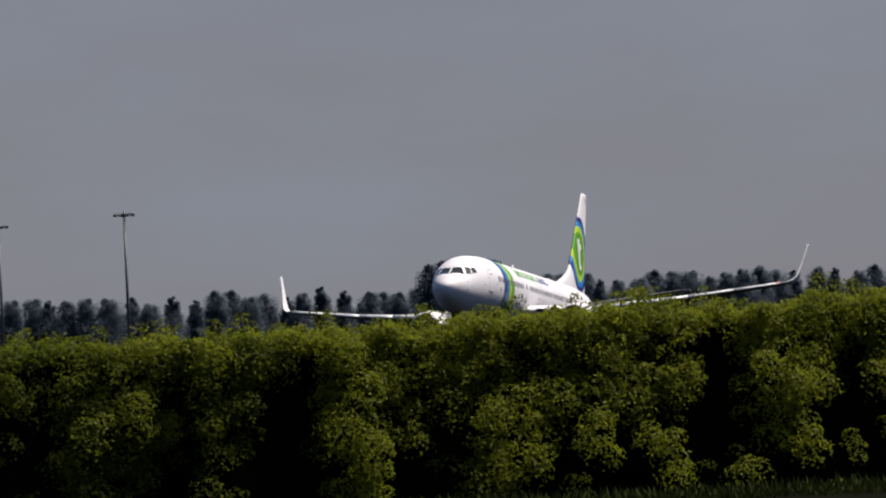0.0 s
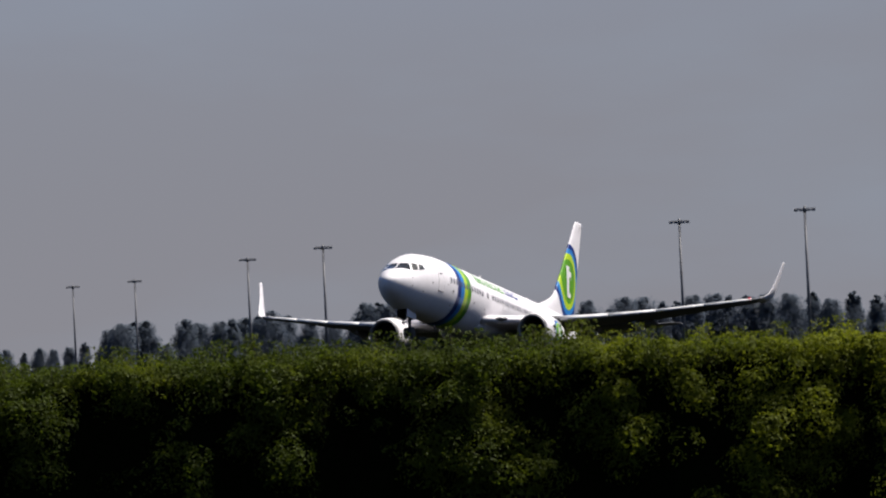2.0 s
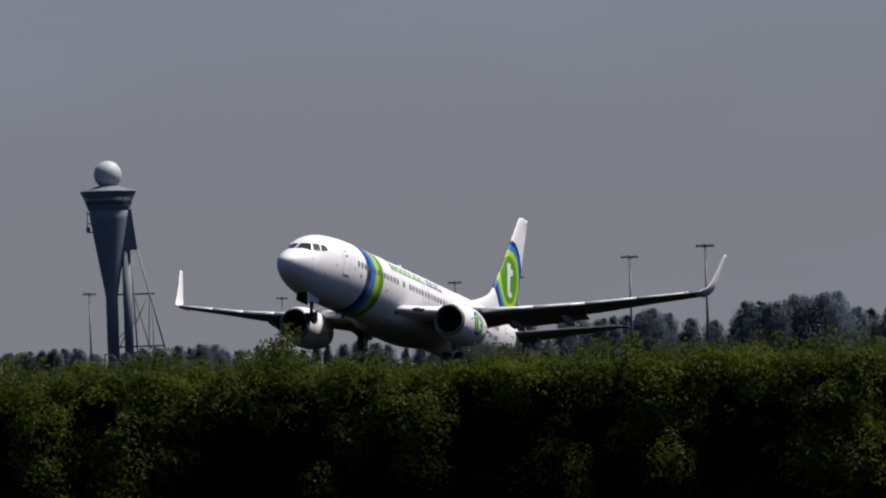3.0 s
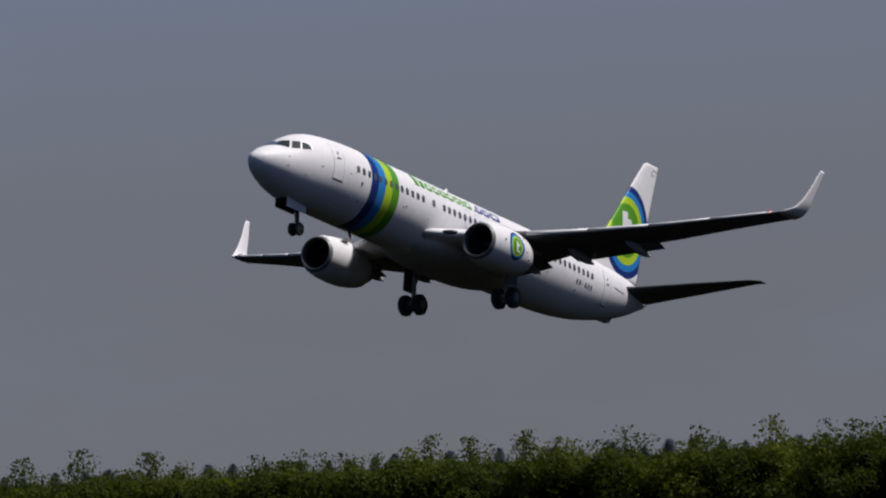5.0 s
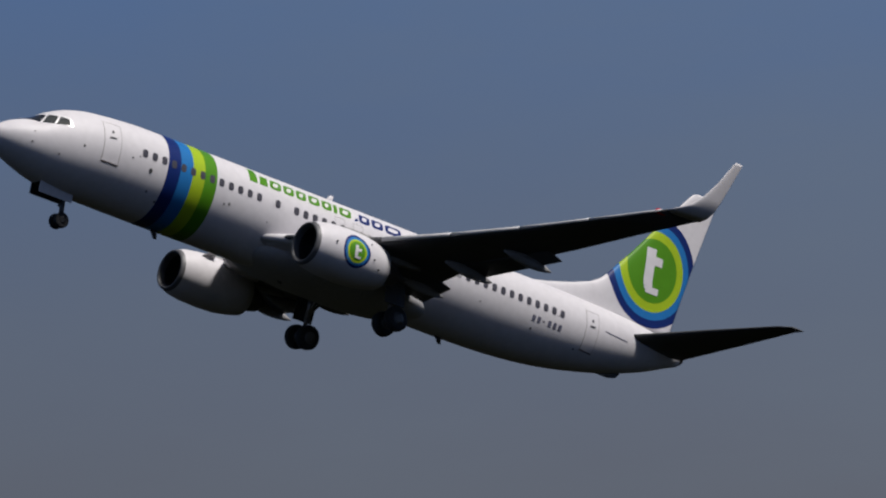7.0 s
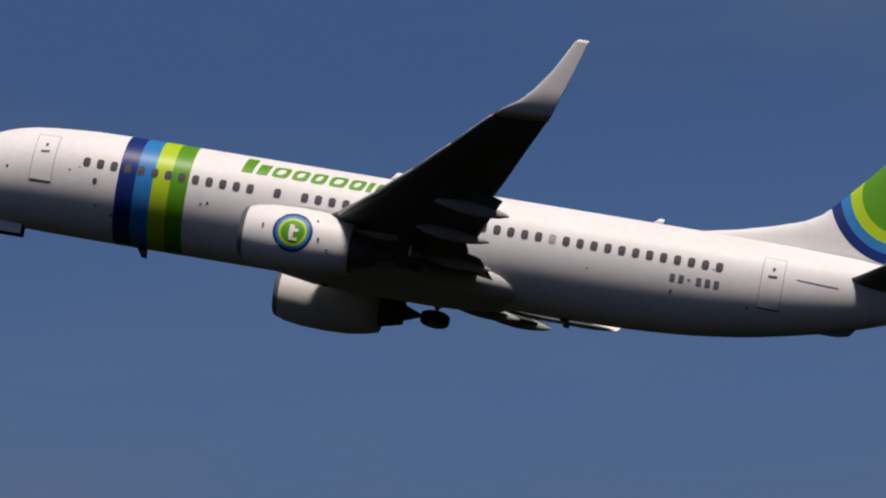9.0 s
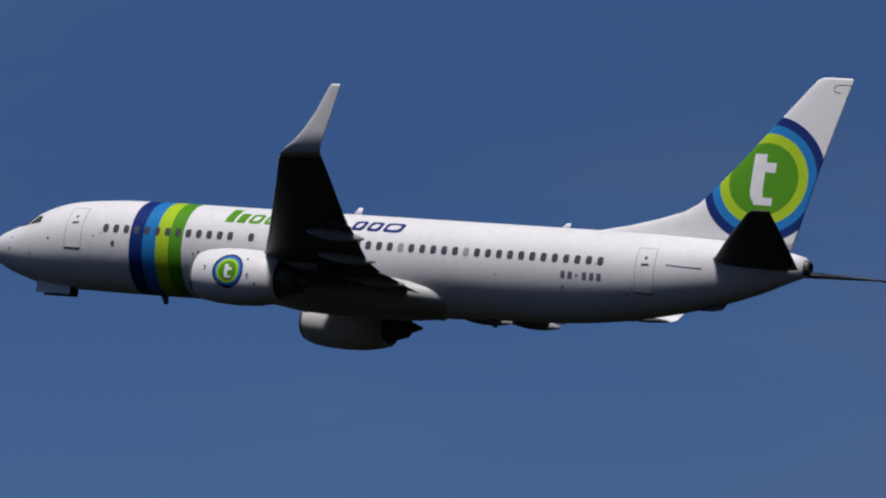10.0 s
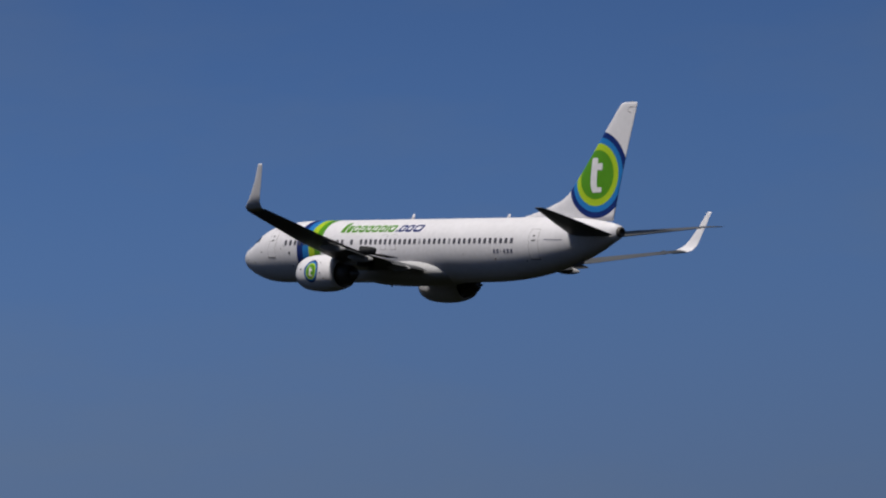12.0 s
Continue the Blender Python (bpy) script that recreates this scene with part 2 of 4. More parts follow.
def skin(x, a, off=0.0):
    """A point of the hull at station x and angle a from the crown, positive to port."""
    z0 = wide(x)
    c = math.cos(a)
    p = Vector((x, -half(x) * math.sin(a), z0 + c * ((crown(x) - z0) if c > 0 else (z0 - keel(x)))))
    if off:
        e = 0.02
        n = (skin(x, a + e) - skin(x, a - e)).cross(skin(x + e, a) - skin(x - e, a)).normalized()
        if n.dot(p - Vector((x, 0, z0))) < 0:
            n = -n
        p = p + n * off
    return p


def angle_at(x, z):
    z0 = wide(x)
    r = (crown(x) - z0) if z > z0 else (z0 - keel(x))
    return math.acos(max(-1, min(1, (z - z0) / r)))


def decal(outline, off=0.008, side=1, bm=None):
    """A thin plate on the hull; outline: stations and angles, convex."""
    bm = bm or bmesh.new()
    cx, ca = sum(o[0] for o in outline) / len(outline), sum(o[1] for o in outline) / len(outline)
    top = [bm.verts.new(skin(x, a * side, off)) for x, a in outline]
    low_ = [bm.verts.new(skin(x, a * side, -0.004)) for x, a in outline]
    mid = bm.verts.new(skin(cx, ca * side, off))
    for i in range(len(outline)):
        j = (i + 1) % len(outline)
        bm.faces.new((top[i], top[j], mid))
        bm.faces.new((top[i], low_[i], low_[j], top[j]))
        bm.edges.get((top[i], top[j])).smooth = False
    return bm


def plate(c00, c10, c11, c01, off=0.008, side=1, n=5):
    """A thin plate on the hull with four corners (station, angle), bent with the skin."""
    bm = bmesh.new()
    grid = []
    for i in range(n + 1):
        u = i / n
        row = []
        for j in range(n + 1):
            v = j / n
            x = (1 - u) * (1 - v) * c00[0] + u * (1 - v) * c10[0] + u * v * c11[0] + (1 - u) * v * c01[0]
            a = (1 - u) * (1 - v) * c00[1] + u * (1 - v) * c10[1] + u * v * c11[1] + (1 - u) * v * c01[1]
            row.append((x, a * side))
        grid.append(row)
    vs = [[bm.verts.new(skin(x, a, off)) for x, a in row] for row in grid]
    for i in range(n):
        for j in range(n):
            bm.faces.new((vs[i][j], vs[i + 1][j], vs[i + 1][j + 1], vs[i][j + 1]))
    rim = [grid[i][0] for i in range(n)] + [grid[n][j] for j in range(n)] + [grid[i][n] for i in range(n, 0, -1)] + [grid[0][j] for j in range(n, 0, -1)]
    tops = [vs[i][0] for i in range(n)] + [vs[n][j] for j in range(n)] + [vs[i][n] for i in range(n, 0, -1)] + [vs[0][j] for j in range(n, 0, -1)]
    lows = [bm.verts.new(skin(x, a, -0.004)) for x, a in rim]
    for i in range(len(rim)):
        j = (i + 1) % len(rim)
        bm.faces.new((tops[i], lows[i], lows[j], tops[j]))
        bm.edges.get((tops[i], tops[j])).smooth = False
    return bm


def foil(le, chord, thick, y, z, n=12, twist=0.0, camber=0.02, upright=False):
    """A section of a wing (in the plane of a height or a span), nose at x = le."""
    pts = []
    for k in range(2 * n):
        s = k / n if k <= n else 2 - k / n
        x = 0.5 * (1 - math.cos(math.pi * s))
        t = thick * 5 * (0.2969 * math.sqrt(x) - 0.126 * x - 0.3516 * x * x + 0.2843 * x ** 3 - 0.1015 * x ** 4) + 0.0015
        c = camber * 4 * x * (1 - x)
        h = (c + t) if k <= n else (c - t)
        px, ph = x * chord, h * chord
        px, ph = px * math.cos(twist) + ph * math.sin(twist), ph * math.cos(twist) - px * math.sin(twist)
        pts.append((le + px, y + ph, z) if upright else (le + px, y, z + ph))
    return pts


def make_hull(root):
    xs = sorted(set([s[0] for s in HULL] + list(np.linspace(-0.27, 8.5, 36)) + list(np.linspace(8.5, 24.5, 22)) + list(np.linspace(24.5, 38.1, 28))))
    n = 56
    body = part("fuselage", loft([[skin(x, 2 * math.pi * i / n) for i in range(n)] for x in xs]), white, root, "white glossy fuselage")
    # four painted bands round the body
    edges = (7.57, 8.22, 8.87, 9.51, 10.16)
    for k, (mat, tone) in enumerate(((navy, "navy blue"), (azure, "azure blue"), (lime, "lime green"), (green, "grass green"))):
        a, b = edges[k], edges[k + 1]
        rings = [[skin(x, 2 * math.pi * i / n, off) for i in range(n)] for x, off in ((a, -0.003), (a, 0.006), (b, 0.006), (b, -0.003))]
        sharp(part("stripe", loft(rings, caps=False), mat, body, tone + " painted band"), 60)
    # windscreen
    for side in (1, -1):
        part("window_surround", plate((1.5, 0.86), (2.84, 1.15), (2.8, 0.81), (1.92, 0.455), off=0.007, side=side), polished, body, "bright polished side window surround")
        for c, mat, tone in ((((0.86, 0.04), (1.46, 0.8), (1.9, 0.46), (1.72, 0.04)), glass, "black windscreen pane"),
                             (((1.56, 0.85), (2.03, 1.01), (2.31, 0.7), (1.97, 0.505)), side_glass, "grey cockpit side window"),
                             (((2.11, 1.035), (2.73, 1.1), (2.71, 0.88), (2.39, 0.735)), side_glass, "grey cockpit side window")):
            part("cockpit_window", plate(*c, off=0.013, side=side), mat, body, tone)
    # No recess is cut: a flat black plate stands for the bay's shade.
    part("nose_gear_bay_shade", plate((2.42, math.pi - 0.16), (4.15, math.pi - 0.16), (4.15, math.pi + 0.16), (2.42, math.pi + 0.16), off=0.006), black, body, "black plate standing for the shade in the wheel bay")
    # cabin windows
    missing, blank = {13, 15}, {28, 34}
    for side in (1, -1):
        for k in range(47):
            if k in missing:
                continue
            x, z = 6.33 + 0.5102 * k, 0.23
            ac = angle_at(x, z)
            ring = []
            for i in range(12):
                u = 2 * math.pi * (i + 0.5) / 12
                cx, cy = math.cos(u), math.sin(u)
                ring.append((x + 0.135 * math.copysign(abs(cx) ** 0.6, cx), ac + 0.19 / 1.88 * math.copysign(abs(cy) ** 0.6, cy)))
            part("cabin_window", decal(ring, 0.013, side), pale_glass if k in blank else cabin_glass, body, smooth=False)
    # doors: a panel over a darker seam
    for x0, x1, z0, z1 in ((4.3, 5.1, -0.7, 1.08), (31.35, 32.12, -0.9, 0.93)):
        for side in (1, -1):
            cs = lambda g: ((x0 - g, angle_at(x0, z1 + g)), (x1 + g, angle_at(x1, z1 + g)), (x1 + g, angle_at(x1, z0 - g)), (x0 - g, angle_at(x0, z0 - g)))
            door = part("door", plate(*cs(0.03), off=0.005, side=side, n=7), seam, body, "cabin door with a grey seam")
            part("door_panel", plate(*cs(0.0), off=0.0075, side=side, n=7), white, door)
            xm, zm = (x0 + x1) / 2, z0 + 0.62 * (z1 - z0)
            part("door_sill", plate((x0, angle_at(x0, z0 + 0.02)), (x1, angle_at(x1, z0 + 0.02)), (x1, angle_at(x1, z0 - 0.035)), (x0, angle_at(x0, z0 - 0.035)), off=0.014, side=side, n=3), sill_metal, door, "worn dark door sill")
            part("door_handle", plate((xm - 0.16, angle_at(xm, zm + 0.04)), (xm + 0.16, angle_at(xm, zm + 0.04)), (xm + 0.16, angle_at(xm, zm - 0.04)), (xm - 0.16, angle_at(xm, zm - 0.04)), off=0.022, side=side, n=2), dark, door)
            part("door_porthole", decal([(xm + 0.06 * math.cos(u), angle_at(xm, zm + 0.28) + 0.05 * math.sin(u)) for u in [i * math.pi / 4 for i in range(8)]], 0.018, side), cabin_glass, door)
    # over-wing exits
    for x0 in (16.62, 17.64):
        for side in (1, -1):
            cs = lambda g: ((x0 - g, angle_at(x0, 0.68 + g)), (x0 + 0.51 + g, angle_at(x0, 0.68 + g)), (x0 + 0.51 + g, angle_at(x0, -0.26 - g)), (x0 - g, angle_at(x0, -0.26 - g)))
            hatch = part("overwing_exit", plate(*cs(0.02), off=0.004, side=side, n=5), seam, body, "over-wing exit hatch with a grey seam")
            part("hatch_panel", plate(*cs(0.0), off=0.0065, side=side, n=5), white, hatch)
    # small service marks of the skin
    for x, z, r in ((6.75, -0.42, 0.09), (1.22, -0.33, 0.05), (1.18, -0.8, 0.05), (7.5, -1.5, 0.05), (11.0, -0.55, 0.05), (2.4, -1.0, 0.04), (28.2, -0.9, 0.05), (5.75, -0.15, 0.035), (6.1, 0.0, 0.03), (6.9, -1.25, 0.05), (10.75, -0.62, 0.04), (25.1, -0.6, 0.03), (29.6, 0.1, 0.03), (31.0, -1.0, 0.05), (13.1, -0.7, 0.03), (3.4, -0.35, 0.05)):
        part("service_port", decal([(x + r * math.cos(u), angle_at(x, z) + 0.6 * r * math.sin(u)) for u in [i * math.pi / 4 for i in range(8)]], 0.011), dark, body)
    # wordmark as plain blocks, green then blue
    marks = [(11.95, 0.42, 0.95, green), (12.5, 0.42, 0.62, green), (13.05, 0.62, 0.62, green), (13.8, 0.58, 0.62, green), (14.5, 0.55, 0.62, green), (15.18, 0.62, 0.62, green),
             (15.92, 0.55, 0.62, green), (16.58, 0.2, 0.62, green), (16.9, 0.66, 0.62, green), (17.72, 0.17, 0.17, navy), (18.0, 0.6, 0.62, navy), (18.72, 0.64, 0.62, navy), (19.48, 0.9, 0.62, navy)]
    for x, w, h, mat in marks:
        z0 = 0.86
        lean = 0.12
        a0, a1 = angle_at(12, z0), angle_at(12, z0) - h / 1.88
        def oval(gx, ga, p):
            out_ = []
            for i in range(16):
                u = 2 * math.pi * (i + 0.5) / 16
                cu, su = math.copysign(abs(math.cos(u)) ** p, math.cos(u)), math.copysign(abs(math.sin(u)) ** p, math.sin(u))
                out_.append((x + w / 2 + lean / 2 + (w / 2 - gx) * cu - lean / 2 * su, (a0 + a1) / 2 + ((a0 - a1) / 2 - ga) * su))
            return out_
        if w <= 0.5:
            part("wordmark_block", plate((x, a0), (x + w, a0), (x + w + lean, a1), (x + lean, a1), off=0.007, n=4), mat, body)
            continue
        d = part("wordmark_block", decal(oval(0, 0, 0.45), 0.007), mat, body)
        if w > 0.5:    # the opening of a rounded block
            part("wordmark_opening", decal(oval(0.17, 0.085, 0.6), 0.011), white, d)
    # registration as bars
    for k, w in enumerate((0.19, 0.19, 0.12, 0.19, 0.19, 0.19)):
        x, z = 28.1 + 0.32 * k, -0.42
        h = 0.03 if k == 2 else 0.13
        part("registration_bar", plate((x, angle_at(x, z + h)), (x + w, angle_at(x, z + h)), (x + w, angle_at(x, z - h)), (x, angle_at(x, z - h)), off=0.01, n=3), reg_grey, body)
    part("caption_bar", plate((32.6, angle_at(32.6, 0.32)), (34.1, angle_at(34.1, 0.3)), (34.1, angle_at(34.1, 0.25)), (32.6, angle_at(32.6, 0.27)), off=0.008, n=4), reg_grey, body)
    # blade aerials
    for x, top, sgn in ((17.1, 0.36, 1), (26.9, 0.26, 1), (8.4, 0.4, -1), (15.2, 0.3, -1), (24.2, 0.36, -1)):
        z = crown(x) if sgn > 0 else keel(x)
        bm = loft([foil(x + 0.55 * s * 0.5, 0.42 - 0.22 * s, 0.14, 0, z + sgn * (s * top - 0.03), n=5, camber=0, upright=True) for s in (0, 0.5, 1)])
        part("aerial", bm, white if sgn > 0 else dark, body)
    # tail cone end and exhaust
    cap = loft([[(x, r * math.cos(2 * math.pi * i / 20), 0.81 + r * math.sin(2 * math.pi * i / 20)) for i in range(20)] for x, r in ((37.95, 0.33), (38.25, 0.3), (38.35, 0.22), (38.15, 0.18))])
    part("tail_exhaust", cap, hot, body, "heat-stained tail exhaust")
    part("tail_skid", loft([[(x, -w, keel(x) - d), (x, w, keel(x) - d), (x, w, keel(x) + 0.1), (x, -w, keel(x) + 0.1)] for x, w, d in ((33.5, 0.03, 0.0), (34.3, 0.06, 0.2), (34.7, 0.07, 0.22), (34.9, 0.05, 0.02))]), dark, body, smooth=False)
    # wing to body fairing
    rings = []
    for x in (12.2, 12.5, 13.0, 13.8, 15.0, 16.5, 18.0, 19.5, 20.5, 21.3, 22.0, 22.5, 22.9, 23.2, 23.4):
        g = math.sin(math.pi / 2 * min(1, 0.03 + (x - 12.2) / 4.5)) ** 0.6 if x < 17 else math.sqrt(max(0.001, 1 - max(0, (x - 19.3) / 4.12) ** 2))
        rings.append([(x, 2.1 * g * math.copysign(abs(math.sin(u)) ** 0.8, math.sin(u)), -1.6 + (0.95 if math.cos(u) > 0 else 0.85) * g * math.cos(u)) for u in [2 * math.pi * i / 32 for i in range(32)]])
    part("wing_fairing", loft(rings), fairing_paint, body, "pale grey belly fairing under the wing root, toned down for shade")
    return body


WING = [(1.2, 12.9, 21.3, -1.3, 0.09, 0.04), (2.4, 13.9, 21.2, -1.22, 0.1, 0.035), (4.0, 15.2, 21.1, -1.12, 0.12, 0.03), (5.7, 16.45, 21.05, -0.92, 0.115, 0.02), (8.0, 17.8, 21.75, -0.62, 0.11, 0.015),
        (11.0, 19.5, 22.72, -0.15, 0.105, 0.0), (14.0, 21.2, 23.68, 0.42, 0.1, -0.02), (16.8, 22.75, 24.58, 0.95, 0.1, -0.03)]
WINGLET = [(16.8, 22.75, 24.58, 0.95), (17.15, 23.05, 24.7, 1.1), (17.38, 23.58, 24.82, 1.4), (17.5, 24.02, 24.98, 1.85), (17.65, 24.56, 25.23, 2.6), (17.85, 25.08, 25.52, 3.55), (17.87, 25.2, 25.54, 3.65)]
chord_at = lambda y: (np.interp(y, [w[0] for w in WING], [w[1] for w in WING]), np.interp(y, [w[0] for w in WING], [w[2] for w in WING]), np.interp(y, [w[0] for w in WING], [w[3] for w in WING]))


def make_wing(root, s):
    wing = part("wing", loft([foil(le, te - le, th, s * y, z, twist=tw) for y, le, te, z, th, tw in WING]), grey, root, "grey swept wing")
    # leading edge slats wrap the nose of the wing
    for y0, y1 in ((1.3, 4.2), (5.7, 8.35), (8.4, 11.05), (11.1, 13.75), (13.8, 16.5)):
        rings = []
        for y in np.linspace(y0, y1, 4):
            le, te, z, th, tw = [float(np.interp(y, [w[0] for w in WING], [w[k] for w in WING])) for k in (1, 2, 3, 4, 5)]
            ch = te - le
            nose_ = foil(le - 0.02, ch, th * 1.02, s * y, z, n=18, twist=tw)
            pick = nose_[-7:] + nose_[:8] if y1 < 5 else nose_[-1:] + nose_[:5]
            rings.append([(px - 0.012, py, pz + (0.012 if k > len(pick) - 6 else -0.012)) for k, (px, py, pz) in enumerate(pick)] + [(px + 0.03, py, pz - 0.02) for px, py, pz in pick[::-1]])
        part("slat", loft(rings), white if y1 < 5 else slat_paint, wing, "white wing root leading edge" if y1 < 5 else "pale leading edge slat")
    rings = []
    for y in np.linspace(2.25, 2.95, 7):
        le, te, z = chord_at(y)
        r = 0.02 + 0.11 * math.sqrt(max(0, 1 - ((y - 2.6) / 0.36) ** 2))
        rings.append([(le + 0.06 + r * 1.3 * math.cos(v), s * y, z + 0.02 + r * math.sin(v)) for v in [2 * math.pi * i / 10 for i in range(10)]])
    part("landing_light", loft(rings), glass, wing, "dark landing light lens in the wing root")
    rings = []
    for k, (y, le, te, z) in enumerate(WINGLET):
        lean = (0, 0.3, 0.75, 1.1, 1.3, 1.35, 1.35)[k]
        ring = []
        for px, py, pz in foil(le, te - le, 0.09, 0, 0, camber=0.0):
            ring.append((px, s * (y - math.sin(lean) * pz), z + math.cos(lean) * pz))
        rings.append(ring)
    part("winglet", loft(rings), white, wing, "white upswept winglet")
    # flaps set for take-off and their track fairings
    for y0, y1 in ((2.0, 4.3), (5.9, 10.3)):
        rows_ = []
        for y in (y0, y1):
            le, te, z = chord_at(y)
            rows_.append(foil(te - 0.28 * (te - le) * (0.55 if y < 5.8 else 0.8), (te - le) * (0.24 if y < 5.8 else 0.3), 0.1, s * y, z - 0.12, twist=0.17, camber=0.03, n=6))
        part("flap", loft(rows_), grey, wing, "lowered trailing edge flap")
    for y in (3.4, 6.48, 9.34):
        le, te, z = chord_at(y)
        rings = []
        for u in np.linspace(0, 1, 9):
            r = 0.2 * math.sin(math.pi * min(1, u * 0.97 + 0.02)) ** 0.7 + 0.015
            x = te - 1.9 + 2.65 * u
            rings.append([(x, s * y + r * 0.75 * math.cos(v), z - 0.28 - 0.16 * u + r * 1.2 * math.sin(v)) for v in [2 * math.pi * i / 10 for i in range(10)]])
        part("flap_track_fairing", loft(rings), shade_white, wing)
    lx, _, lz = chord_at(16.5)
    bm = loft([[(lx + dx, s * 16.35 + r * math.cos(v), lz + 0.02 + r * math.sin(v)) for v in [2 * math.pi * i / 8 for i in range(8)]] for dx, r in ((-0.1, 0.03), (0.05, 0.13), (0.4, 0.13))])
    part("navigation_lamp", bm, red_lens if s < 0 else glass, wing)
    return wing


def make_engine(root, s):
    y0, z0 = 4.92 * s, -2.03
    n = 40

    def lathe(profile, flat=0.0, sag=0.0):
        rings = []
        for x, r in profile:
            ring = []
            for i in range(n):
                u = 2 * math.pi * i / n
                k = 1 - flat * max(0, -math.sin(u)) ** 3
                ring.append((x, y0 + r * math.cos(u), z0 + r * k * math.sin(u) - sag * (x - 13)))
            rings.append(ring)
        return loft(rings, caps=False)
    pod = part("nacelle", lathe([(13.22, 0.98), (13.5, 1.08), (14.1, 1.17), (15.0, 1.21), (15.9, 1.18), (16.6, 1.06), (17.05, 0.94), (17.06, 0.88), (16.0, 0.9)], 0.05), pod_paint_port if s < 0 else pod_paint_star, root, "white engine nacelle with a ringed roundel")
    for a, c, d, e in ((-0.13, 0.03, -0.22, 0.26), (0.03, 0.2, 0.0, 0.13), (-0.1, 0.2, -0.32, -0.22)):
        rings = []
        for z in np.linspace(-1.95 + d, -1.95 + e, 6):
            bulge = math.sqrt(1.21 ** 2 - (z - z0) ** 2)
            rings.append([(x, y0 + s * (bulge + off), z) for x, off in ((15.02 + a, -0.05), (15.02 + c, -0.05), (15.02 + c, 0.012), (15.02 + a, 0.012))])
        part("emblem_bar", loft(rings), white, pod, smooth=False)
    for a, d in ((-1.1, 0.12), (-0.45, -0.5), (0.95, -0.1), (1.3, -0.45), (0.8, 0.55)):
        u = math.asin(max(-1, min(1, (d + 0.08) / 1.19)))
        bm = bmesh.new()
        rod(bm, (15.02 + a, y0 + s * 1.1 * math.cos(u), z0 + 1.1 * math.sin(u)), (15.02 + a, y0 + s * 1.225 * math.cos(u), z0 + 1.225 * math.sin(u)), 0.035, n=8)
        part("latch", bm, dark, pod)
    part("inlet_lip", lathe([(13.22, 0.983), (13.06, 0.92), (13.02, 0.86), (13.08, 0.8), (13.35, 0.765)], 0.05), bare, pod, "bare metal inlet lip")
    part("inlet_duct", lathe([(13.33, 0.768), (13.7, 0.76), (14.3, 0.79), (14.32, 0.02)]), black, pod)
    hub = loft([[(x, y0 + r * math.cos(2 * math.pi * i / 16), z0 + r * math.sin(2 * math.pi * i / 16)) for i in range(16)] for x, r in ((13.75, 0.01), (13.9, 0.1), (14.15, 0.2), (14.3, 0.24))])
    part("spinner", hub, dark, pod)
    bm = bmesh.new()
    for k in range(24):
        u = 2 * math.pi * k / 24
        q = [(14.12, 0.2, u), (14.24, 0.2, u + 0.12), (14.26, 0.77, u + 0.2), (14.08, 0.77, u + 0.06)]
        f = [(x, y0 + r * math.cos(v), z0 + r * math.sin(v)) for x, r, v in q]
        g = [(x + 0.015, y, z) for x, y, z in f]
        loft([f, g], bm)
    part("fan", bm, black, pod, smooth=False)
    part("core_exhaust", lathe([(16.2, 0.82), (17.1, 0.66), (17.9, 0.46), (17.9, 0.4), (17.3, 0.38), (18.0, 0.28), (18.6, 0.05)]), hot, pod, "heat-stained exhaust nozzle")
    rings = [[(x, y0 + w, z) for w, z in ((-hw, zb), (hw, zb), (hw * 0.6, zt), (-hw * 0.6, zt))] for x, hw, zb, zt in ((14.3, 0.05, -0.95, -0.82), (15.2, 0.2, -1.1, -0.72), (16.6, 0.22, -1.4, -0.75), (18.0, 0.18, -1.5, -1.0), (19.3, 0.04, -1.4, -1.2))]
    part("pylon", loft(rings), shade_white, pod, "engine pylon")
    bm = loft([foil(14.0 + 0.35 * q, 0.7 - 0.35 * q, 0.06, y0 - s * (0.75 + 0.38 * q), z0 + 0.82 + 0.32 * q, n=5, camber=0) for q in (0, 1)])
    part("nacelle_strake", bm, white, pod)
    return pod


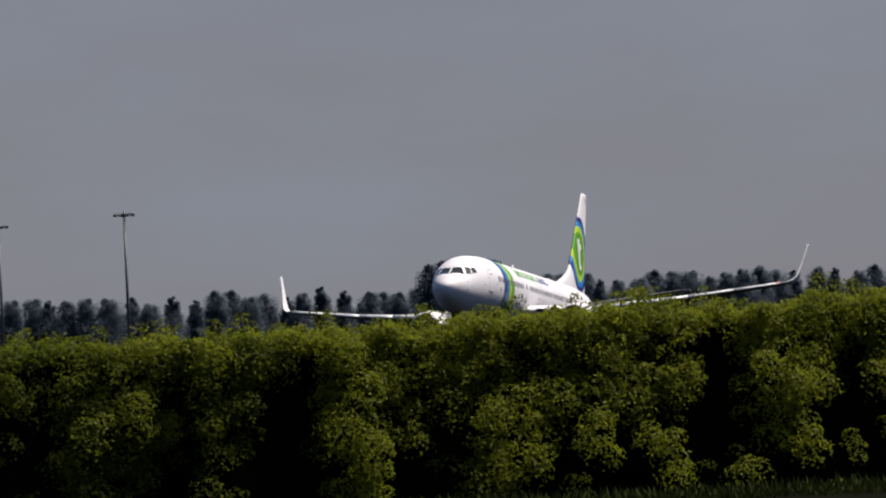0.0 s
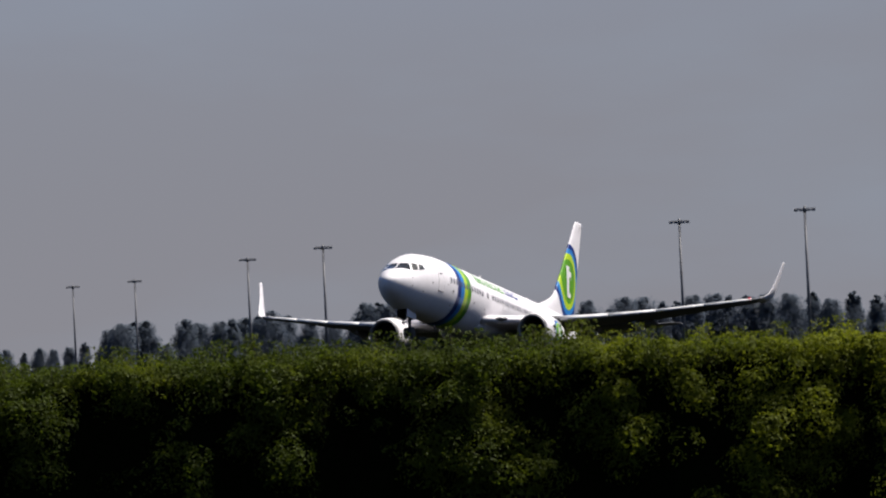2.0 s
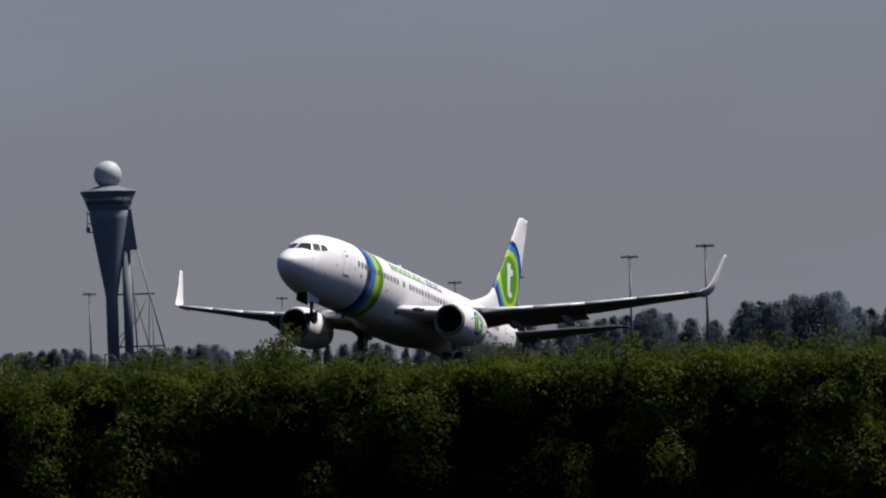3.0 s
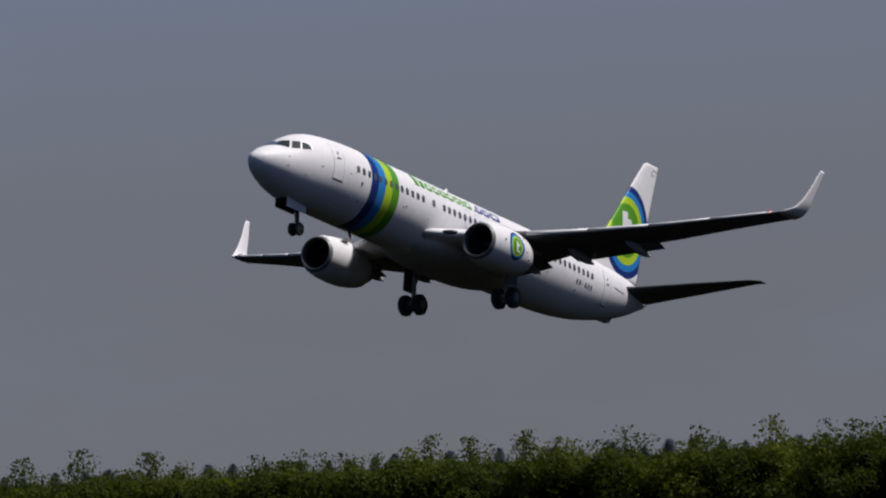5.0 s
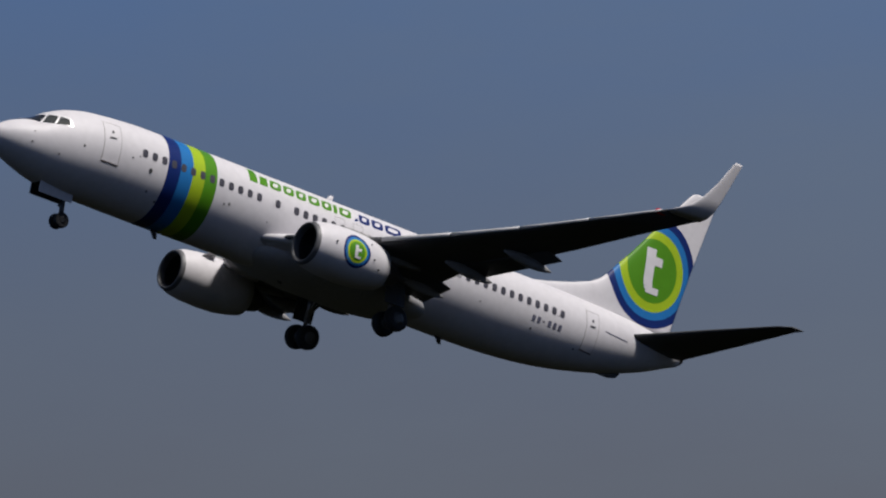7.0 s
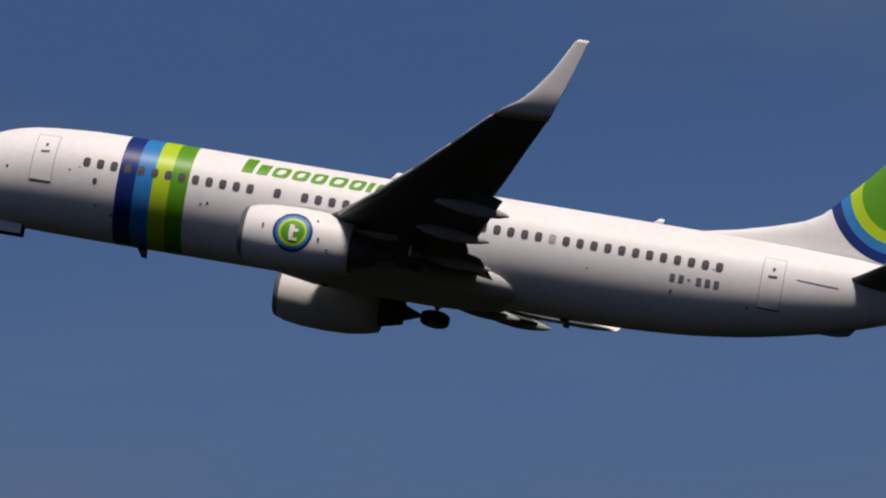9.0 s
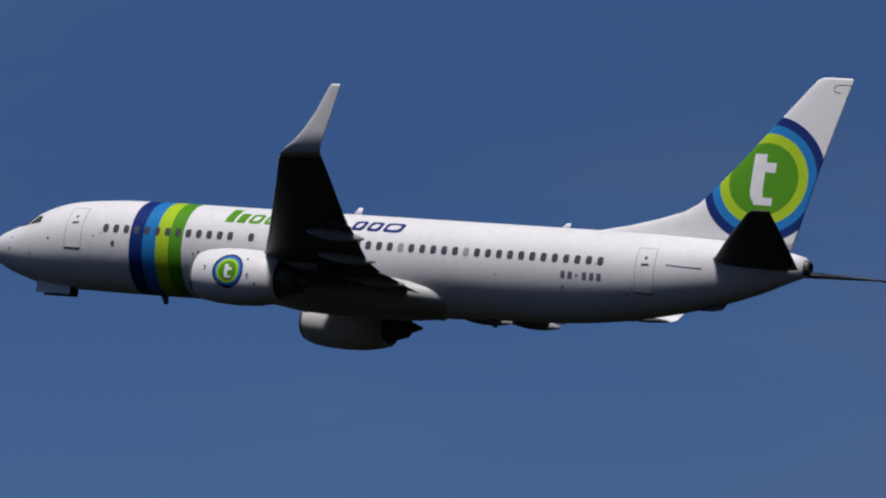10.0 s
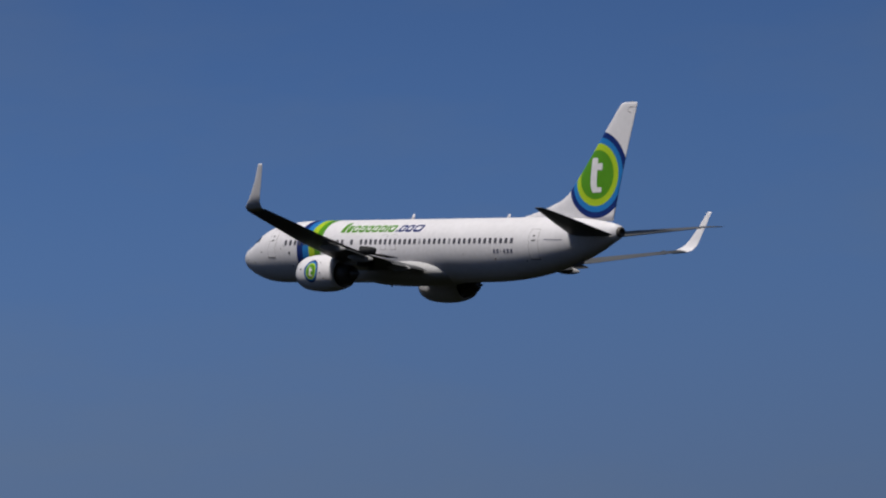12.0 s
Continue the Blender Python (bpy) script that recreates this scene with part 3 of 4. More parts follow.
def make_tail(root):
    # the fillet ahead of the fin runs into its leading edge
    fin_rows = [(1.5, 28.1, 37.38), (1.84, 28.8, 37.47), (2.1, 30.05, 37.53), (2.44, 31.3, 37.6), (2.81, 32.4, 37.68), (3.15, 32.98, 37.75), (3.55, 33.38, 37.84),
                (4.1, 33.85, 37.97), (4.92, 34.55, 38.15), (6.82, 36.08, 38.62), (8.2, 37.2, 38.98), (8.6, 37.55, 39.08), (8.7, 37.78, 39.05)]
    thin_ = lambda ch: min(0.095, 0.42 / ch)
    fin = part("fin", loft([foil(le, te - le, thin_(te - le), 0, z, camber=0, upright=True, n=16) for z, le, te in fin_rows]), fin_paint, root, "white tail fin with green and blue rings")

    def fin_half(x, z):
        le = np.interp(z, [r[0] for r in fin_rows], [r[1] for r in fin_rows])
        ch = np.interp(z, [r[0] for r in fin_rows], [r[2] for r in fin_rows]) - le
        u = min(1, max(0, (x - le) / ch))
        return float(ch * (thin_(ch) * 5 * (0.2969 * math.sqrt(u) - 0.126 * u - 0.3516 * u * u + 0.2843 * u ** 3 - 0.1015 * u ** 4) + 0.0015))

    for s in (1, -1):
        x0, z0 = 35.28, 5.36
        for a, b, c, d in ((0.0, 0.55, -1.62, 0.0), (0.55, 1.0, -0.75, -0.34), (0.03, 0.58, -1.8, -1.62), (0.1, 1.0, -1.96, -1.8), (0.2, 1.0, -2.12, -1.96)):
            bm = bmesh.new()
            grid = [[(x0 + a + (b - a) * i / 4, z0 + c + (d - c) * j / 4) for j in range(5)] for i in range(5)]
            top = [[bm.verts.new((x, s * (fin_half(x, z) + 0.012), z)) for x, z in row] for row in grid]
            under = [[bm.verts.new((x, s * (fin_half(x, z) - 0.02), z)) for x, z in row] for row in grid]
            for i in range(4):
                for j in range(4):
                    for vs in (top, under):
                        bm.faces.new((vs[i][j], vs[i + 1][j], vs[i + 1][j + 1], vs[i][j + 1]))
            for k in range(4):
                for p, q in (((k, 0), (k + 1, 0)), ((k, 4), (k + 1, 4)), ((0, k), (0, k + 1)), ((4, k), (4, k + 1))):
                    bm.faces.new((top[p[0]][p[1]], top[q[0]][q[1]], under[q[0]][q[1]], under[p[0]][p[1]]))
            part("emblem_bar", bm, white, fin, "white painted emblem bar", smooth=False)
        rows_ = [(0.5, 34.0, 38.0, 0.62, 0.1), (1.4, 34.7, 38.2, 0.78, 0.1), (4.0, 36.4, 38.75, 1.22, 0.095), (6.6, 38.2, 39.25, 1.66, 0.09), (7.12, 38.65, 39.42, 1.7, 0.08)]
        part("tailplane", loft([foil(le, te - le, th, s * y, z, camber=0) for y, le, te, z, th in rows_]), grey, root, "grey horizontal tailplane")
    for s in (1, -1):
        bm = bmesh.new()
        path = [(39.02, 8.42), (38.5, 8.42), (38.36, 8.36), (38.3, 8.25), (38.36, 8.13), (38.5, 8.1), (38.62, 8.09)]
        for (xa, za), (xb, zb) in zip(path, path[1:]):
            rod(bm, (xa, s * (fin_half(xa, za) + 0.004), za), (xb, s * (fin_half(xb, zb) + 0.004), zb), 0.016, n=5)
        part("rudder_horn_seam", bm, seam, fin, "grey seam of the rudder balance horn")
    bm = bmesh.new()
    rod(bm, (38.4, 0, 8.72), (38.7, 0, 8.72), 0.03)
    part("fin_cap", bm, dark, fin)
    return fin


def wheel(parent, x, y, z, r, w):
    """A wheel on an axle along y, with its hub."""
    n = 24
    prof = [(-w / 2, 0.55 * r), (-w / 2, 0.86 * r), (-0.36 * w, 0.97 * r), (0, r), (0.36 * w, 0.97 * r), (w / 2, 0.86 * r), (w / 2, 0.55 * r)]
    rings = [[(x + q * math.cos(2 * math.pi * i / n), y + d, z + q * math.sin(2 * math.pi * i / n)) for i in range(n)] for d, q in prof]
    tyre = part("tyre", loft(rings), rubber, parent, "black tyre")
    rings = [[(x + q * math.cos(2 * math.pi * i / 16), y + d, z + q * math.sin(2 * math.pi * i / 16)) for i in range(16)] for d, q in ((-0.52 * w, 0.2 * r), (-0.52 * w, 0.5 * r), (0.52 * w, 0.5 * r), (0.52 * w, 0.2 * r))]
    part("rim", loft(rings), hub_metal if r > 0.5 else dark_hub, parent)
    return tyre


def make_gear(root):
    """Undercarriage legs, each about its own pivot so that it can fold."""
    legs = {}
    bm = bmesh.new()
    rod(bm, (0, 0, 0.1), (0.1, 0, -1.5), 0.11)
    rod(bm, (0.0, -0.22, -1.42), (0.0, 0.22, -1.42), 0.06)
    rod(bm, (-0.95, 0, 0.1), (0.03, 0, -0.75), 0.05)
    rod(bm, (0.08, 0, -0.5), (-0.12, 0, -0.8), 0.06)
    nose = part("nose_gear", bm, dark, root, "nose gear leg with twin wheels")
    nose.location = (3.85, 0, -1.9)
    for y in (-0.2, 0.2):
        wheel(nose, 0.02, y, -1.42, 0.34, 0.2)
    legs["nose"] = nose
    for s in (-1, 1):
        bm = loft([[(x, 0, z), (x, s * 0.03, z)] + [(x, s * 0.03, z - 0.58), (x, 0, z - 0.58)] for x, z in ((-0.95, 0), (0.75, 0))])
        d = part("nose_gear_door", bm, white, root, "open nose gear door", smooth=False)
        part("door_lining", box(bmesh.new(), -0.93, 0.73, min(-s * 0.02, 0), max(-s * 0.02, 0), -0.56, -0.02), black, d, "black inner lining", smooth=False)
        d.location = (3.35, s * 0.33, -1.93)
        legs["door", s] = d
        bm = bmesh.new()
        rod(bm, (0, 0, 0.3), (0, 0, -1.2), 0.14)
        rod(bm, (0, 0, -1.1), (0, 0, -1.95), 0.095)
        rod(bm, (0, -0.5, -1.95), (0, 0.5, -1.95), 0.08)
        rod(bm, (0, -s * 0.6, 0.2), (0, 0, -0.85), 0.06)
        rod(bm, (0.75, 0, 0.1), (0.05, 0, -0.9), 0.06)
        rod(bm, (0.1, 0, -1.0), (0.3, 0, -1.4), 0.04)
        rod(bm, (0.3, 0, -1.4), (0.1, 0, -1.85), 0.04)
        leg = part("main_gear", bm, steel, root, "main gear leg with twin wheels")
        leg.location = (19.42, s * 2.86, -1.5)
        for y in (-0.43, 0.43):
            wheel(leg, 0, y, -1.95, 0.565, 0.4)
        bm = box(bmesh.new(), -0.55, 0.5, s * 0.28, s * 0.32, -1.25, 0.1)
        part("gear_door", bm, grey, leg, "grey gear door", smooth=False)
        legs["main", s] = leg
    return legs


def make_airliner():
    root = tagged(new("airliner"), "white twin-engine jet airliner with green and blue bands", "airplane")
    make_hull(root)
    moving = {}
    for s in (-1, 1):
        moving["wing", s] = make_wing(root, s)
        make_engine(root, s)
    make_tail(root)
    moving.update(make_gear(root))
    return root, moving


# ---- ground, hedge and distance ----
# Far darker than grass, so little light bounces up under the airliner.
soil = material("bounce_cut_grass_field", (0.005, 0.0056, 0.0036), 1.0, spec=0.0, vary=0.35, scale=0.05, bump=0.5, bump_scale=3)
leaf = material("hedge_leaf", (0.1, 0.1, 0.009), 0.6, vary=0.22, scale=1.2, island=0.18, spec=0.15, trans=0.58)


def leaf_tone_drift(m, first, second):
    """Leaf colour that drifts in patches, and along the hedge, from yellow-green to a darker green."""
    t = m.node_tree
    co = t.nodes.new("ShaderNodeTexCoord")
    sp = t.nodes.new("ShaderNodeSeparateXYZ")
    t.links.new(co.outputs["Object"], sp.inputs[0])
    along = t.nodes.new("ShaderNodeMapRange")
    for key, value in (("From Min", -2.0), ("From Max", -9.5), ("To Min", -0.1), ("To Max", 0.3)):
        along.inputs[key].default_value = value
    t.links.new(sp.outputs["X"], along.inputs[0])
    patch = node(t, "ShaderNodeTexNoise", Scale=0.9, Detail=2.0)
    t.links.new(co.outputs["Object"], patch.inputs["Vector"])
    total = t.nodes.new("ShaderNodeMath")
    total.operation = "ADD"
    t.links.new(along.outputs[0], total.inputs[0])
    t.links.new(patch.outputs[0], total.inputs[1])
    cut = t.nodes.new("ShaderNodeMapRange")
    cut.inputs["From Min"].default_value, cut.inputs["From Max"].default_value = 0.42, 0.78
    t.links.new(total.outputs[0], cut.inputs[0])
    mix = t.nodes.new("ShaderNodeMixRGB")
    mix.inputs[1].default_value, mix.inputs[2].default_value = (*first, 1), (*second, 1)
    t.links.new(cut.outputs[0], mix.inputs[0])
    t.links.new(mix.outputs[0], t.nodes["paint"].inputs[0])


leaf_tone_drift(leaf, (0.132, 0.152, 0.008), (0.045, 0.064, 0.005))
core = material("hedge_shade_black", (0.005, 0.006, 0.002), 1.0, vary=0.4, scale=2.0, spec=0.0)
blade = material("rough_grass_blade", (0.022, 0.03, 0.006), 0.9, spec=0.05, vary=0.3, scale=0.4, island=0.4, trans=0.2)
# Paler and bluer than leaves: distance haze is mixed into this colour.
hazy_leaf = material("haze_tinted_foliage", (0.108, 0.131, 0.163), 1.0, vary=0.08, scale=0.05, island=0.03, spec=0.0, trans=0.62)
bark = material("tree_bark", (0.03, 0.026, 0.02), 0.95, spec=0.05, vary=0.3, scale=0.8)
mast_metal = material("galvanised_mast", (0.12, 0.122, 0.13), 0.6, 0.3, vary=0.2, scale=0.3)
concrete = material("blue_grey_tower_cladding", (0.105, 0.12, 0.155), 0.7, vary=0.15, scale=0.1)
pale = material("pale_radome", (0.34, 0.35, 0.375), 0.6, vary=0.08, scale=0.2)
tower_glass = material("tower_cab_glass", (0.06, 0.09, 0.1), 0.15, vary=0.1)


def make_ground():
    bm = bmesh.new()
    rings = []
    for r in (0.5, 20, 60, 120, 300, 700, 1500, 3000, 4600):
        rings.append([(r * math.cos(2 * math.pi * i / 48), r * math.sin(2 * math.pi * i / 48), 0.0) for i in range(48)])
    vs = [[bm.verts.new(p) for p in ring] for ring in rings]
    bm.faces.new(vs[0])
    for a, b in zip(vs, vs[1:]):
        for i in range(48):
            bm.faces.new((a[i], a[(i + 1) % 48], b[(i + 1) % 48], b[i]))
    tagged(part("ground", bm, soil, smooth=False), "flat grass field, near black to cut bounce light", "ground", kind="structure")


def quads(name, centers, normals, ups, lengths, widths, mat):
    """Many small pointed leaves in one mesh."""
    right = np.cross(ups, normals)
    right /= np.linalg.norm(right, axis=1, keepdims=True) + 1e-9
    up = np.cross(normals, right)
    L, W = lengths[:, None] / 2, widths[:, None] / 2
    bend = normals * lengths[:, None] * 0.12
    v = np.stack([centers - up * L, centers + right * W + bend, centers + up * L, centers - right * W + bend], 1).reshape(-1, 3)
    n = len(centers)
    me = bpy.data.meshes.new(name)
    me.from_pydata(v.tolist(), [], (np.arange(n)[:, None] * 4 + np.arange(4)).tolist())
    me.materials.append(mat)
    return new(name, me)


HEDGE_Y, HEDGE_X0, HEDGE_X1 = 78.0, -72.0, 13.0


def hedge_line(x):
    """The hedge bends away from the lane at its leafier end."""
    return HEDGE_Y + (0.2 if x > -5 else 0.12) * (x + 5)


def hedge_foot(x, z):
    """The leafier end spreads forward to a low bank at its foot."""
    return 1.2 * min(1, max(0, (x + 5) / 8)) * max(0, 1 - z / 2.2) ** 1.3


def hedge_front(x, z):
    """How far the hedge's face stands out, from bulges and upright hollows."""
    bulge = noise.noise(Vector((x * 1.1, 3.1, z * 0.5))) * 0.8 + noise.noise(Vector((x * 2.6, 7.7, z * 1.5))) * 0.5
    return bulge


def hedge_top(x):
    rise_ = min(1, max(0, (x + 0.5) / 4.0))
    return 2.6 + 0.11 * rise_ + 0.1 * noise.noise(Vector((x * 0.35, 1.0, 0))) + (0.12 + 0.24 * min(1, max(0, (-x - 12) / 8))) * noise.noise(Vector((x * 1.7, 5.0, 0))) + 0.1 * noise.noise(Vector((x * 3.6, 9.0, 0)))


def make_hedge():
    rng = np.random.default_rng(5)
    # filler body, its near-black colour stands for shade inside the hedge
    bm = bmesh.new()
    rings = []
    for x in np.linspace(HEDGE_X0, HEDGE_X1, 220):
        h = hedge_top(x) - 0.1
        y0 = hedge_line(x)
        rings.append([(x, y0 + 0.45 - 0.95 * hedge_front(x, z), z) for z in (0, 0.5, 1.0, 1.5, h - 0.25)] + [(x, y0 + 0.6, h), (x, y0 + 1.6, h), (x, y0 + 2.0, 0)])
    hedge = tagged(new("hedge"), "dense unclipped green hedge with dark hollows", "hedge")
    part("shade_core", loft(rings), core, hedge, "near-black filler body standing for inner shade")
    pts, nrm, grow = [], [], []
    length = HEDGE_X1 - HEDGE_X0

    def spray(c, r, count, out):
        """A bough end: leaves on the outer side of a lump, thickest on top."""
        d = rng.normal(size=(count * 2, 3))
        d /= np.linalg.norm(d, axis=1, keepdims=True)
        d = d[(d @ out > -0.15) & (rng.random(count * 2) < 0.55 + 0.45 * d[:, 2])][:count]
        q = r * (0.72 + 0.4 * rng.random(len(d)))[:, None]
        pts.extend(np.maximum(c + d * q * (1.0, 1.0, 0.85), (-1e3, -1e3, 0.04)))
        nrm.extend(d * 0.8 + rng.normal(size=d.shape) * 0.38 + (0, 0, 0.2))
        grow.extend([0.8 + 0.45 * rng.random()] * len(d))

    for k in range(9500):
        x = HEDGE_X0 + length * rng.random()
        h = hedge_top(x)
        z = h * rng.random() ** 0.8
        f = hedge_front(x, z)
        # hollows carry few boughs
        bare_ = -0.24 + 0.5 * max(0, 1 - z / h) + 0.12 * min(1, max(0, (-x - 8.0) / 6.0))
        if f < bare_ and rng.random() < min(0.985, 0.6 + 2.2 * (bare_ - f)):
            continue
        round_ = max(0, z - h + 0.5) / 0.5
        r = 0.13 + 0.2 * rng.random() ** 1.5
        y = hedge_line(x) - hedge_foot(x, z) - 1.15 * f + 0.3 * rng.random() + 0.35 * round_ ** 2
        spray(np.array((x, y, min(z, h - 0.6 * r))), r, int(1300 * r * r + 18), np.array((0.4, -1.0, 0.5)) / 1.19)
    for k in range(7600):
        x = HEDGE_X0 + length * rng.random()
        if rng.random() < 0.35 * min(1, max(0, (-x - 2.0) / 8.0)):
            continue
        y = hedge_line(x) - 0.15 + 1.9 * rng.random()
        r = 0.1 + 0.13 * rng.random()
        z = hedge_top(x) + rng.normal() * 0.06 - 0.1 + 0.13 * noise.noise(Vector((x * 2.2, y * 2.2, 0)))
        spray(np.array((x, y, z)), r, int(1400 * r * r + 12), np.array((0.0, -0.45, 0.9)))
    # upright shoots above the top
    tall = {-17.8: 0.75, -18.15: 0.4, -22.1: 0.45, -26.4: 0.55, -28.2: 0.6, -25.0: 0.5, -6.3: 0.3, 3.4: 0.35, -29.6: 0.45, -48.3: 0.6, -46.9: 0.62, -46.1: 0.6, -47.3: 0.5, -39.4: 0.6, -39.9: 0.5, -46.4: 0.58, -41.1: 0.62, -40.5: 0.55, -34.0: 0.5, -31.0: 0.5}
    shoots = list(tall.items()) + [(HEDGE_X0 + (HEDGE_X1 - HEDGE_X0) * rng.random(), 0.08 + 0.42 * rng.random() ** 2.0) for _ in range(560)]
    shoots += [(-8.0 - 52.0 * rng.random(), 0.15 + 0.4 * rng.random() ** 1.5) for _ in range(260)]
    shoots += [(-8.0 - 26.0 * rng.random(), 0.18 + 0.32 * rng.random() ** 1.4) for _ in range(150)]
    stems = bmesh.new()
    for x, h in shoots:
        y = hedge_line(x) + 0.1 + 1.2 * rng.random()
        z0 = hedge_top(x) - 0.1
        thick = 1.0
        if x in tall:    # a leafy leader that stands clear of the top
            h, thick = h + max(0, 2.62 - hedge_top(x)), 1.9
        lean = rng.normal() * 0.12
        rod(stems, (x, y, z0 - 0.02), (x + lean * h, y, z0 + h), 0.006, 0.003, 4)
        for _ in range(int(thick * (24 + 210 * h))):
            s = rng.random()
            r = 0.07 + 0.13 * (1 - s)
            pts.append((x + lean * h * s + rng.normal() * r, y + rng.normal() * r, z0 + (h + 0.06) * s))
            nrm.append((rng.normal(), -0.6 + rng.normal() * 0.6, 0.7 + rng.normal() * 0.6))
            grow.append(1.0)
    pts, nrm = np.array(pts), np.array(nrm)
    nrm /= np.linalg.norm(nrm, axis=1, keepdims=True)
    ups = np.stack([rng.normal(size=len(pts)), rng.normal(size=len(pts)) * 0.5, 0.6 + rng.normal(size=len(pts))], 1)
    size = (0.034 + 0.05 * rng.random(len(pts))) * np.array(grow)
    ob = quads("foliage", pts, nrm, ups, size, size * (0.42 + 0.25 * rng.random(len(pts))), leaf)
    ob.parent = hedge
    tagged(ob, "small yellow-green leaves", kind="stuff")
    tagged(part("shoot_stem", stems, bark, hedge), kind="stuff")
    return hedge


def make_grass():
    rng = np.random.default_rng(9)
    n = 26000
    x = HEDGE_X0 + (HEDGE_X1 - HEDGE_X0) * rng.random(n)
    y = np.array([hedge_line(v) for v in x]) - np.array([hedge_foot(v, 0) for v in x]) - 0.3 - 2.2 * rng.random(n) ** 1.3
    h = 0.1 + 0.2 * rng.random(n) ** 2
    c = np.stack([x, y, h / 2], 1)
    nr = np.stack([rng.normal(size=n) * 0.5, -np.ones(n), rng.normal(size=n) * 0.3], 1)
    nr /= np.linalg.norm(nr, axis=1, keepdims=True)
    up = np.stack([rng.normal(size=n) * 0.25, rng.normal(size=n) * 0.2, np.ones(n)], 1)
    ob = quads("verge_grass", c, nr, up, h, 0.02 + 0.02 * rng.random(n), blade)
    tagged(ob, "tufts of rough grass along the hedge foot", "grass", kind="stuff")


def make_tree(name, seed, height, width, low_, narrow=False):
    """A tree with tapered trunk, limbs and a crown of many leaf clumps."""
    rng = np.random.default_rng(seed)
    root = new(name)
    bm = bmesh.new()
    rod(bm, (0, 0, 0), (0.1, 0, height * 0.55), 0.035 * height * 0.5, 0.012 * height, 8)
    lobes = []
    for k in range(20):
        u = (k + 0.5) / 20
        z = height * (low_ + (0.93 - low_) * u)
        girth = width / 2 * (math.sin(math.pi * min(1, 0.18 + 0.78 * u)) ** (0.5 if not narrow else 0.8))
        a = 2.4 * k + rng.random()
        r = girth * (0.25 + 0.4 * rng.random())
        lobes.append((r * math.cos(a), r * math.sin(a), z, girth * (0.46 + 0.26 * rng.random())))
        rod(bm, (0.05, 0, z * 0.62), (r * math.cos(a), r * math.sin(a), z), 0.05, 0.02, 5)
    part("trunk", bm, bark, root)
    pts, nrm = [], []
    for lx, ly, lz, lr in lobes:
        for _ in range(560):
            d = rng.normal(size=3)
            d /= np.linalg.norm(d)
            q = lr * 1.25 * rng.random() ** 0.45
            pts.append((lx + d[0] * q, ly + d[1] * q, lz + d[2] * q * 0.95))
            c = np.array((lx + d[0] * q, ly + d[1] * q, 0.8 * (lz + d[2] * q - 0.45 * height)))
            nrm.append(c / (np.linalg.norm(c) + 0.1) + rng.normal(size=3) * 0.22)
    pts, nrm = np.array(pts), np.array(nrm)
    nrm /= np.linalg.norm(nrm, axis=1, keepdims=True)
    size = (0.02 + 0.02 * rng.random(len(pts))) * height
    ob = quads("crown", pts, nrm, rng.normal(size=(len(pts), 3)), size, size * 0.8, hazy_leaf)
    ob.parent = root
    return root


def at(azimuth, dist):
    a = radians(azimuth)
    return -dist * math.sin(a), dist * math.cos(a)


def make_woods():
    rng = random.Random(4)
    kinds = [make_tree("tree", 11, 12, 7.0, 0.06), make_tree("tree", 12, 12, 6.0, 0.05), make_tree("tree", 13, 12, 8.2, 0.05), make_tree("tree", 14, 12, 4.4, 0.04, True)]
    for k in kinds:
        tagged(k, "dark leafy tree in the distant row behind the runway", "tree", "distant tree row")
    spots = []
    az_ = -6.5
    while az_ < 10.2:
        spots.append((az_, 1120 + rng.uniform(-15, 15), rng.uniform(9.4, 12.0)))
        az_ += rng.uniform(0.15, 0.27)
    az_ = -6.4
    while az_ < 16.5:
        spots.append((az_, 1230 + rng.uniform(-20, 20), rng.uniform(6.5, 8.5)))
        az_ += rng.uniform(0.12, 0.2)
    while az_ < 42:
        spots.append((az_, 1230 + rng.uniform(-20, 20), rng.uniform(4.2, 5.8)))
        az_ += rng.uniform(0.2, 0.36)
    for c, w, h in ((-0.12, 0.8, 16.8), (2.1, 0.0, 0.0), (7.7, 1.05, 14.0), (9.4, 0.55, 11.8), (10.75, 0.6, 11.5), (15.6, 0.7, 8.5), (14.1, 0.6, 8.5), (16.9, 0.5, 8.5)):
        for k in range(int(w / 0.13)):
            spots.append((c + w * (k / max(1, w / 0.13) - 0.5), 1090 + rng.uniform(-30, 10), h * rng.uniform(0.86, 1.04)))
    for n, (a, d, h) in enumerate(spots):
        k = kinds[n] if n < 4 else copy_thing(rng.choice(kinds), Matrix())
        x, y = at(a, d)
        k.matrix_basis = Matrix.LocRotScale((x, y, 0), Euler((0, 0, rng.uniform(0, 6.28))), (h / 12,) * 3)


